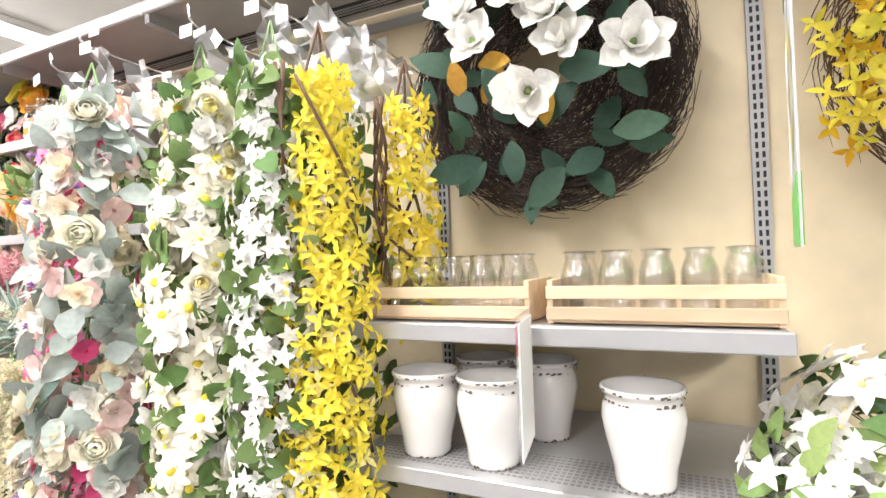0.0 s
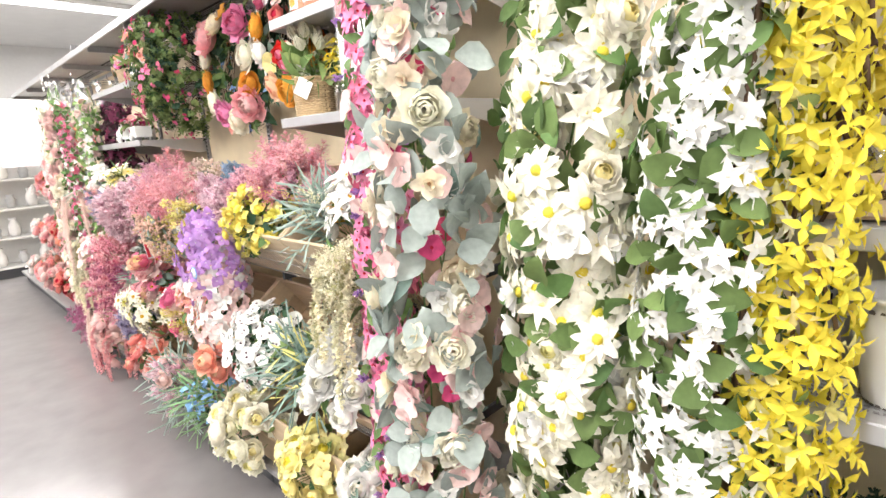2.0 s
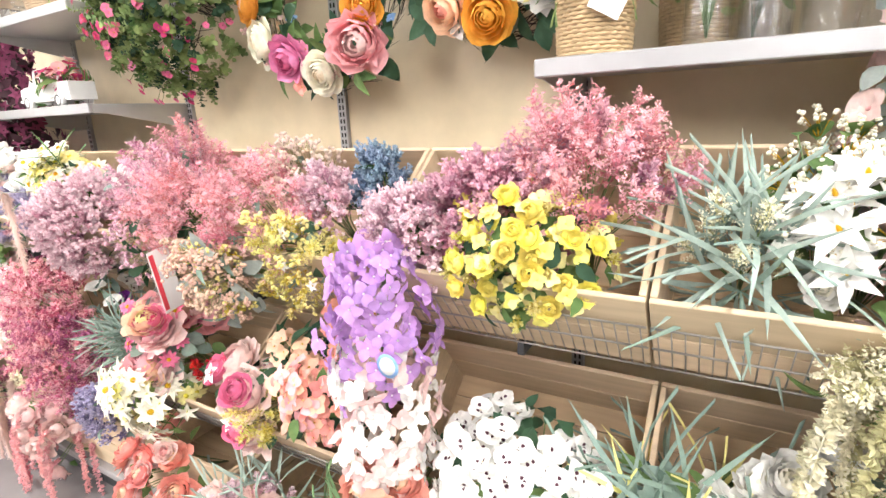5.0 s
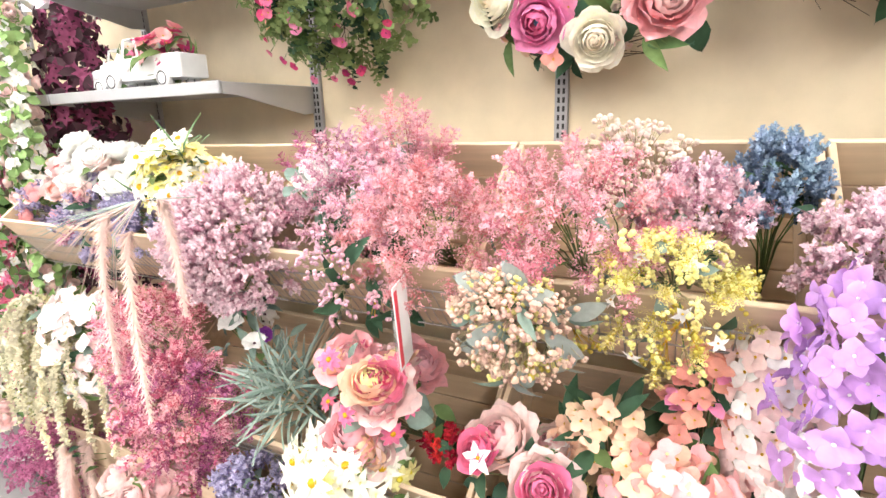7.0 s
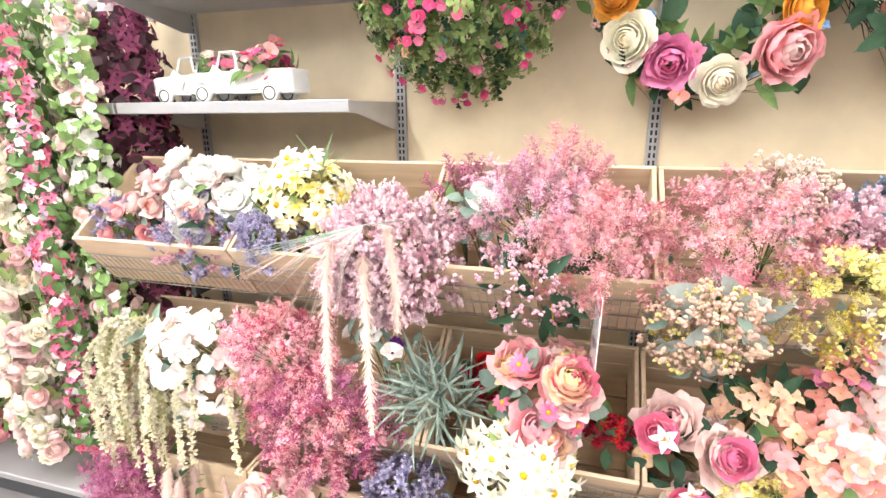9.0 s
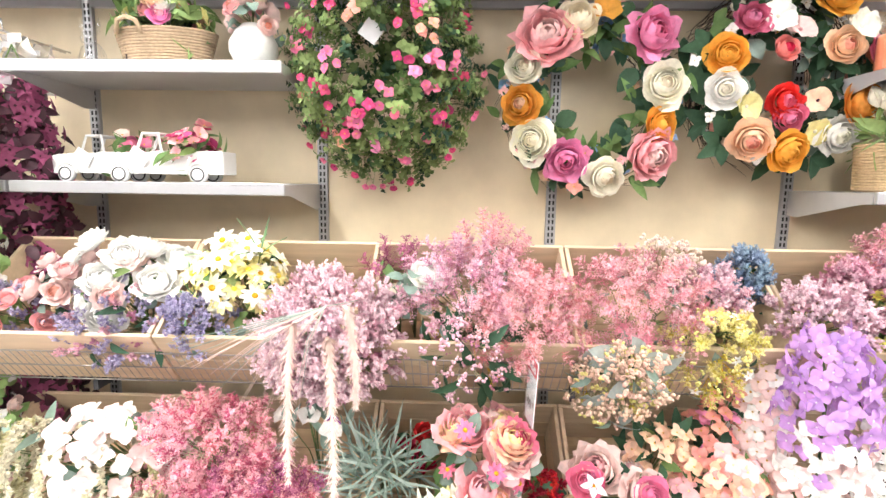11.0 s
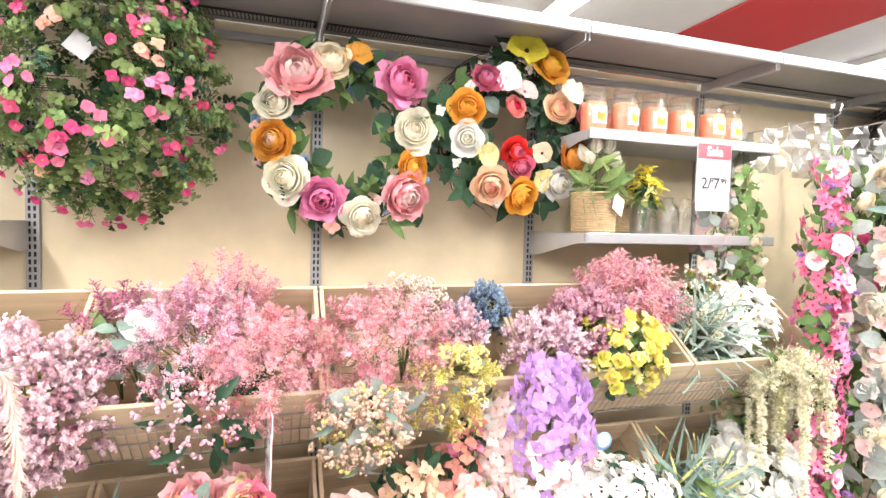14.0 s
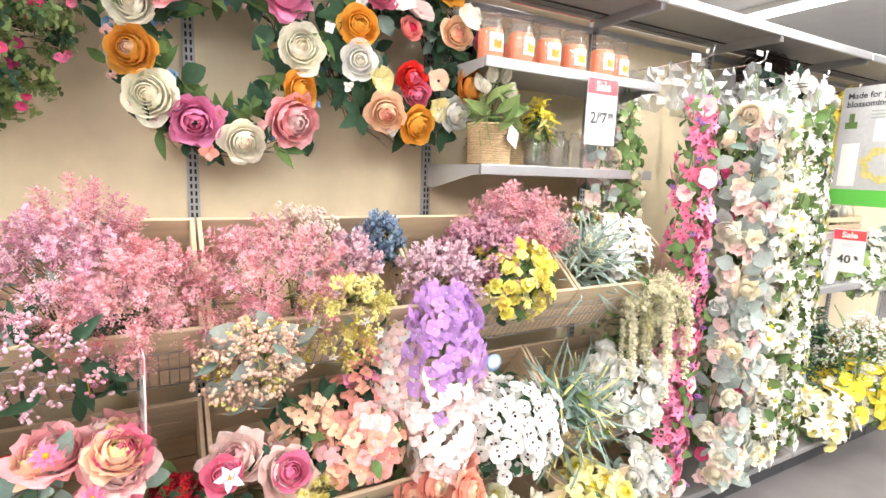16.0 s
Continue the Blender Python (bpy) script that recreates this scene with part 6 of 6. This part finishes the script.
# white worn pots
def pot(x, y):
    t = thing("white_pot", x, y, MZ2, "white glazed flower pot with a worn rim", "pot", "white pots", rz=u(0, 360))
    mb = MB()
    mb.lathe([(0.001, 0.001), (0.054, 0.001), (0.057, 0.008), (0.06, 0.04), (0.074, 0.1), (0.08, 0.135), (0.077, 0.16), (0.07, 0.174), (0.072, 0.181), (0.08, 0.186), (0.082, 0.192), (0.079, 0.197), (0.073, 0.195), (0.068, 0.18), (0.06, 0.06), (0.001, 0.03)], 36)
    part("pot_body", mb.mesh("pot", ["ceramic"]), t)
    mb = MB()
    for k in range(110):
        a = u(0, 6.28)
        rr, zz = R.choice(((0.0775, u(0.17, 0.174)), (0.0822, u(0.188, 0.194)), (0.0575, u(0.002, 0.007))))
        q = u(0.0015, 0.0055)
        mb.add([(-q, 0, -q * 0.5), (q, 0, -q * 0.4), (q * 0.7, 0, q * 0.5), (-q * 0.6, 0, q * 0.6)], [(0, 1, 2, 3)], pose(0, 0, zz, 0, 0, math.degrees(a)) @ pose(0, -rr - 0.0012, 0))
    tagged(part("worn_edge", mb.mesh("chips", ["chip"], False), t, label="dark chips along the rim and foot"), kind="stuff")


for x, y in ((-0.482, -0.46), (-0.31, -0.47), (0.008, -0.47), (-0.4, -0.26), (-0.24, -0.26)):
    pot(x, y)


# crates of glass jars
def jar_crate(x, w):
    t = thing("jar_crate", x, -0.52, MZ1 + 0.003, "low pine slatted tray holding clear glass jars", "crate", "jar trays")
    for zz in (0.008, 0.05):
        part("slat", boxes([(0, -0.007, zz, w, 0, zz + 0.026, 0, 0.0015)], ["wood"]), t)
        part("slat", boxes([(0, 0.2, zz, w, 0.207, zz + 0.026, 0, 0.0015)], ["wood"]), t)
    for xx in (0.001, w - 0.013):
        part("end_board", boxes([(xx, 0.0005, 0.0, xx + 0.012, 0.1995, 0.088, 0, 0.0015)], ["wood"]), t)
    part("bottom_board", boxes([(0.014, 0.001, 0.002, w - 0.014, 0.199, 0.007)], ["woodin"]), t)
    n = 5
    for j in range(2):
        for k in range(n):
            g = thing("glass_jar", x + 0.014 + (k + 0.5) * (w - 0.028) / n, -0.52 + 0.055 + j * 0.09, MZ1 + 0.0102, "clear glass milk jar standing in a pine tray", "jar", "glass jars")
            part("jar_glass", JAR, g).visible_shadow = False


mb = MB()
mb.lathe([(0.001, 0.002), (0.03, 0.001), (0.0345, 0.006), (0.0345, 0.09), (0.028, 0.112), (0.024, 0.12), (0.026, 0.132), (0.029, 0.135), (0.027, 0.138), (0.022, 0.132), (0.021, 0.119), (0.0255, 0.11), (0.0315, 0.089), (0.0315, 0.009), (0.001, 0.007)], 16)
JAR = mb.mesh("jar", ["glass"])
jar_crate(-0.605, 0.405)
jar_crate(-0.165, 0.415)


# ---- signs ----
def sign(m, w, h, label, head=True, lines=(), stand=True):
    t = new("sale_sign")
    t.matrix_basis = m
    tagged(t, label, "sign", "sale signs")
    part("card", boxes([(-w / 2, 0, -h, w / 2, 0.002, 0)], ["paper"]), t)
    if head:
        part("header", boxes([(-w / 2 + 0.002, -0.0012, -h * 0.24, w / 2 - 0.002, -0.0002, -0.004)], ["signred"]), t, label="red header band")
        text("Sale", h * 0.19, pose(0, -0.0022, -h * 0.13, 90), t, "paper", 0.0015)
    for body, size, dx, dz, col in lines:
        text(body, size, pose(dx, -0.0016, dz, 90), t, col, 0.0011)
    for k in range(2):
        ww = w * (0.22 - 0.05 * k)
        part("print_bar", boxes([(-ww, -0.0012, -h * (0.335 + 0.045 * k) - 0.004, ww, -0.0002, -h * (0.335 + 0.045 * k))], ["greypaper"]), t)
    part("holder", boxes([(-w / 2 - 0.006, -0.004, -h - 0.006, w / 2 + 0.006, -0.003, 0.012)], ["film"]), t, label="clear plastic sign holder").visible_shadow = False
    return t


sign(pose(-1.905, -0.457, 1.912), 0.165, 0.262, "white sale sign with a red header on a shelf edge", True, (("2/", 0.062, -0.036, -0.158, "ink"), ("$", 0.032, -0.008, -0.146, "ink"), ("7", 0.062, 0.014, -0.158, "ink"), ("99", 0.03, 0.05, -0.146, "ink")))
sign(pose(-0.175, -0.65, 1.285, 0, 0, -82), 0.15, 0.235, "white sale sign with a red header beside jar trays", True, (("40", 0.062, -0.012, -0.165, "ink"), ("%", 0.03, 0.042, -0.153, "ink")))
sign(pose(-3.53, -0.72, 1.1, 0, 8, -80), 0.075, 0.2, "small red sale sign jutting from a flower crate", True, (("40", 0.038, -0.006, -0.14, "ink"), ("%", 0.018, 0.026, -0.132, "ink")))
part("red_panel", boxes([(0.02, 0.0022, -0.19, 0.035, 0.0034, -0.01)], ["signred"]), bpy.data.objects["sale_sign.002"], label="red printed panel")
sign(pose(-6.75, -0.7, 2.05, 0, 0, -80), 0.42, 0.62, "large white printed sign hanging beside far flowers", False, ())

t = new("poster")
t.matrix_basis = pose(0.267, -0.525, 2.12, 0, 0, -98.3)
tagged(t, "pale grey printed poster with a green foot and pictures of wreaths", "poster")
PW, PH = 0.45, 0.72
part("sheet", boxes([(-PW / 2, 0, -PH, PW / 2, 0.003, 0)], ["greypaper"]), t)
part("green_band", boxes([(-PW / 2 + 0.002, -0.0015, -PH + 0.002, PW / 2 - 0.002, -0.0003, -PH + 0.1)], ["signgreen"]), t)
part("green_band", boxes([(-PW / 2 + 0.002, 0.0033, -PH + 0.002, PW / 2 - 0.002, 0.0045, -PH + 0.1)], ["signgreen"]), t)
text("Made for your", 0.05, pose(-PW / 2 + 0.03, -0.002, -0.055, 90), t, "ink", 0.001, "LEFT")
text("blossoming ideas", 0.05, pose(-PW / 2 + 0.03, -0.002, -0.105, 90), t, "ink", 0.001, "LEFT")
mb = MB()
for k in range(36):
    a, b = 2 * math.pi * k / 36, 2 * math.pi * (k + 1) / 36
    c = (0.05, -0.47)
    mb.add([(c[0] + r * math.cos(q) * 1.15, -0.0018, c[1] + r * math.sin(q)) for q in (a, b) for r in (0.065 + 0.008 * math.sin(9 * q), 0.105 + 0.01 * math.sin(7 * q))], [(0, 1, 3, 2)])
part("picture", mb.mesh("picture", ["yelspray"], False), t, label="printed yellow wreath")
part("picture", boxes([(-0.19, -0.0018, -0.25, -0.12, -0.0006, -0.21), (-0.17, -0.002, -0.21, -0.14, -0.0007, -0.16)], ["leaf"]), t, label="printed potted plant")
part("picture", boxes([(-0.02, -0.0018, -0.33, 0.2, -0.0006, -0.2)], ["paper"]), t, label="printed room picture")
part("picture", boxes([(-0.19, -0.0018, -0.6, -0.09, -0.0006, -0.34)], ["paper"]), t, label="printed room picture")
for k in range(3):
    part("print_bar", boxes([(-0.05, -0.0018, -0.155 - 0.02 * k, 0.15 - 0.03 * k, -0.0006, -0.149 - 0.02 * k)], ["grey"]), t)

# white blue-edged sticker on the hydrangea
t = thing("round_sticker", -2.625, -0.82, 0.965, "round blue and white sticker tag on the hydrangea", "sticker")
mb = MB()
mb.lathe([(0.001, 0.0), (0.026, 0.0), (0.026, 0.002), (0.001, 0.002)], 20, pose(0, 0, 0, 90))
part("disc", mb.mesh("disc", ["skyblue"]), t)
mb = MB()
mb.lathe([(0.001, 0.0021), (0.019, 0.0021), (0.019, 0.003), (0.001, 0.003)], 20, pose(0, 0, 0, 90))
part("centre", mb.mesh("centre", ["paper"]), t)

# ---- the section under and beyond the magnolia wreath ----
bunch("white_flower_bunch", "white star flowers with green leaves on a shelf", (0.5, -0.3, 0.905), (0.43, -0.5, 1.16), 0.25, [(46, ("star", "white_p", 0.05, "paleyel"), 1.0), (20, ("poppy", "ivory", 0.04, "paleyel"), 0.95), (28, ("leaf", "leaf", 0.07), 0.93)], group=G)
bunch("white_flower_bunch", "white hydrangea blossoms with fresh leaves on a shelf", (0.4, -0.38, 0.905), (0.26, -0.6, 1.02), 0.16, [(30, ("star", "white_p", 0.036, "ivory"), 1.0), (28, ("leaf", "leaflight", 0.065), 0.96)], group=G)
bunch("white_flower_bunch", "white star flowers with sage leaves on a shelf", (0.95, -0.3, 0.905), (0.9, -0.45, 1.22), 0.2, [(30, ("star", "white_p", 0.05, "paleyel"), 1.0), (18, ("leaf", "sage", 0.07), 0.93)], group=G)
bunch("fir_bunch", "dark green fir sprays on the deck below the pots", (-0.2, -0.3, 0.13), (-0.15, -0.42, 0.72), 0.34, [(26, ("astilbe", "leafdark", 0.22), 0.98), (12, ("astilbe", "sage", 0.2), 0.95)], group=G)
bunch("white_pip_bunch", "white berry sprays with green hanging buds on the deck", (-0.05, -0.5, 0.13), (-0.08, -0.8, 0.8), 0.2, [(24, ("berries", "white_p", 0.1), 1.0), (9, ("hang", "leaflight", 0.26), 0.95), (10, ("blade", "blade", 0.2), 0.8)], group=G, droop=0.3)
bunch("yellow_flower_bunch", "large yellow and cream blossoms on the base deck", (-0.05, -0.55, 0.13), (-0.1, -0.86, 0.52), 0.24, [(24, ("poppy", "yellow", 0.06, "gold"), 1.0), (14, ("poppy", "ivory", 0.05, "gold"), 0.97), (14, ("star", "yellow", 0.05, "gold"), 0.95), (12, ("leaf", "leaf", 0.07), 0.9)], group=G)
bunch("cream_flower_bunch", "cream blossoms with leaves on the base deck", (0.5, -0.5, 0.13), (0.5, -0.76, 0.6), 0.25, [(30, ("star", "ivory", 0.05, "paleyel"), 1.0), (20, ("floret", "white_p", 0.04), 0.97), (18, ("leaf", "leaf", 0.07), 0.92)], group=G)

bunch("cream_flower_bunch", "cream star blossoms with leaves low on the base deck", (-0.3, -0.5, 0.13), (-0.36, -0.84, 0.36), 0.2, [(30, ("star", "ivory", 0.05, "paleyel"), 1.0), (16, ("poppy", "paleyel", 0.045, "gold"), 0.97), (14, ("leaf", "leaf", 0.07), 0.92)], group=G)
bunch("white_flower_bunch", "small white blossoms with leaves beside the pots", (0.3, -0.5, 0.13), (0.25, -0.84, 0.78), 0.2, [(40, ("floret", "white_p", 0.036, "ivory"), 1.0), (20, ("leaf", "leaf", 0.06), 0.95)], group=G)

# ---- displays farther along the aisle ----
FAR = (("coral", "red_p", "leaf"), ("blush", "pink", "sage"), ("pink", "coral", "leaf"), ("white_p", "blush", "leaflight"))
for i, (x, z, y) in enumerate(((-6.2, 1.3, -0.62), (-6.6, 1.25, -0.62), (-7.0, 1.3, -0.62), (-7.4, 1.25, -0.6), (-6.1, 0.85, -0.72), (-6.5, 0.8, -0.74), (-6.95, 0.8, -0.72), (-7.4, 0.8, -0.7), (-6.05, 0.42, -0.8), (-6.5, 0.4, -0.82), (-7.0, 0.4, -0.8), (-7.5, 0.4, -0.78), (-6.4, 1.7, -0.4), (-6.9, 1.75, -0.4))):
    c1, c2, lf = FAR[i % 4]
    b = bunch("flower_bunch", "far bunch of artificial flowers with leaves on display", (x, -0.05, z - 0.25), (x, y, z), 0.22, [(16, ("peony", c1, 0.049, c2), 1.0), (12, ("rose", c2, 0.045, c1), 0.98), (14, ("leaf", lf, 0.07), 0.93)], group="far flower bunches", cap=5, dense=1.5)


def far_rack(x, y, n, rz):
    t = thing("white_rack", x, y, 0, "white metal shop rack stocked with white ware", "rack", "far racks", rz=rz)
    for sx in (-0.6, 0.6):
        part("post", boxes([(sx - 0.02, -0.02, 0, sx + 0.02, 0.02, 1.9)], ["white"]), t)
    part("back", boxes([(-0.58, 0.02, 0.05, 0.58, 0.04, 1.9)], ["white"]), t)
    for k in range(5):
        part("rack_shelf", boxes([(-0.58, -0.4, 0.12 + 0.38 * k, 0.58, 0.019, 0.145 + 0.38 * k, 0, 0.003)], ["white"]), t)
    part("kickplate", boxes([(-0.58, -0.38, 0.0, 0.58, -0.36, 0.118)], ["dark"]), t)
    for k in range(4):
        for j in range(5):
            o = thing("white_jug", 0, 0, 0, "white ware jug on a far shop rack", "jug", "far jugs")
            o.matrix_basis = pose(x, y, 0, 0, 0, rz) @ pose(-0.46 + 0.23 * j + u(-0.03, 0.03), -0.2, 0.146 + 0.38 * k)
            part("jug_body", JUG[(j + k) % 2], o)


JUG = []
for a in (1.0, 0.72):
    mb = MB()
    mb.lathe([(0.001, 0.001), (0.05, 0.001), (0.07 * a, 0.06), (0.065, 0.14 * a), (0.035, 0.2 * a), (0.045, 0.24 * a), (0.001, 0.22 * a)], 14)
    JUG.append(mb.mesh("jug", ["ceramic" if a == 1 else "greypaper"]))
for k in range(2):
    far_rack(-9.6, -0.4 - 1.3 * k, 5, 90)
solid("sign_board", boxes([(-8.9, 0.3, 2.35, -8.85, 2.2, 2.95)], ["grey"]), "grey hanging shop sign panel", "sign board", "structure")
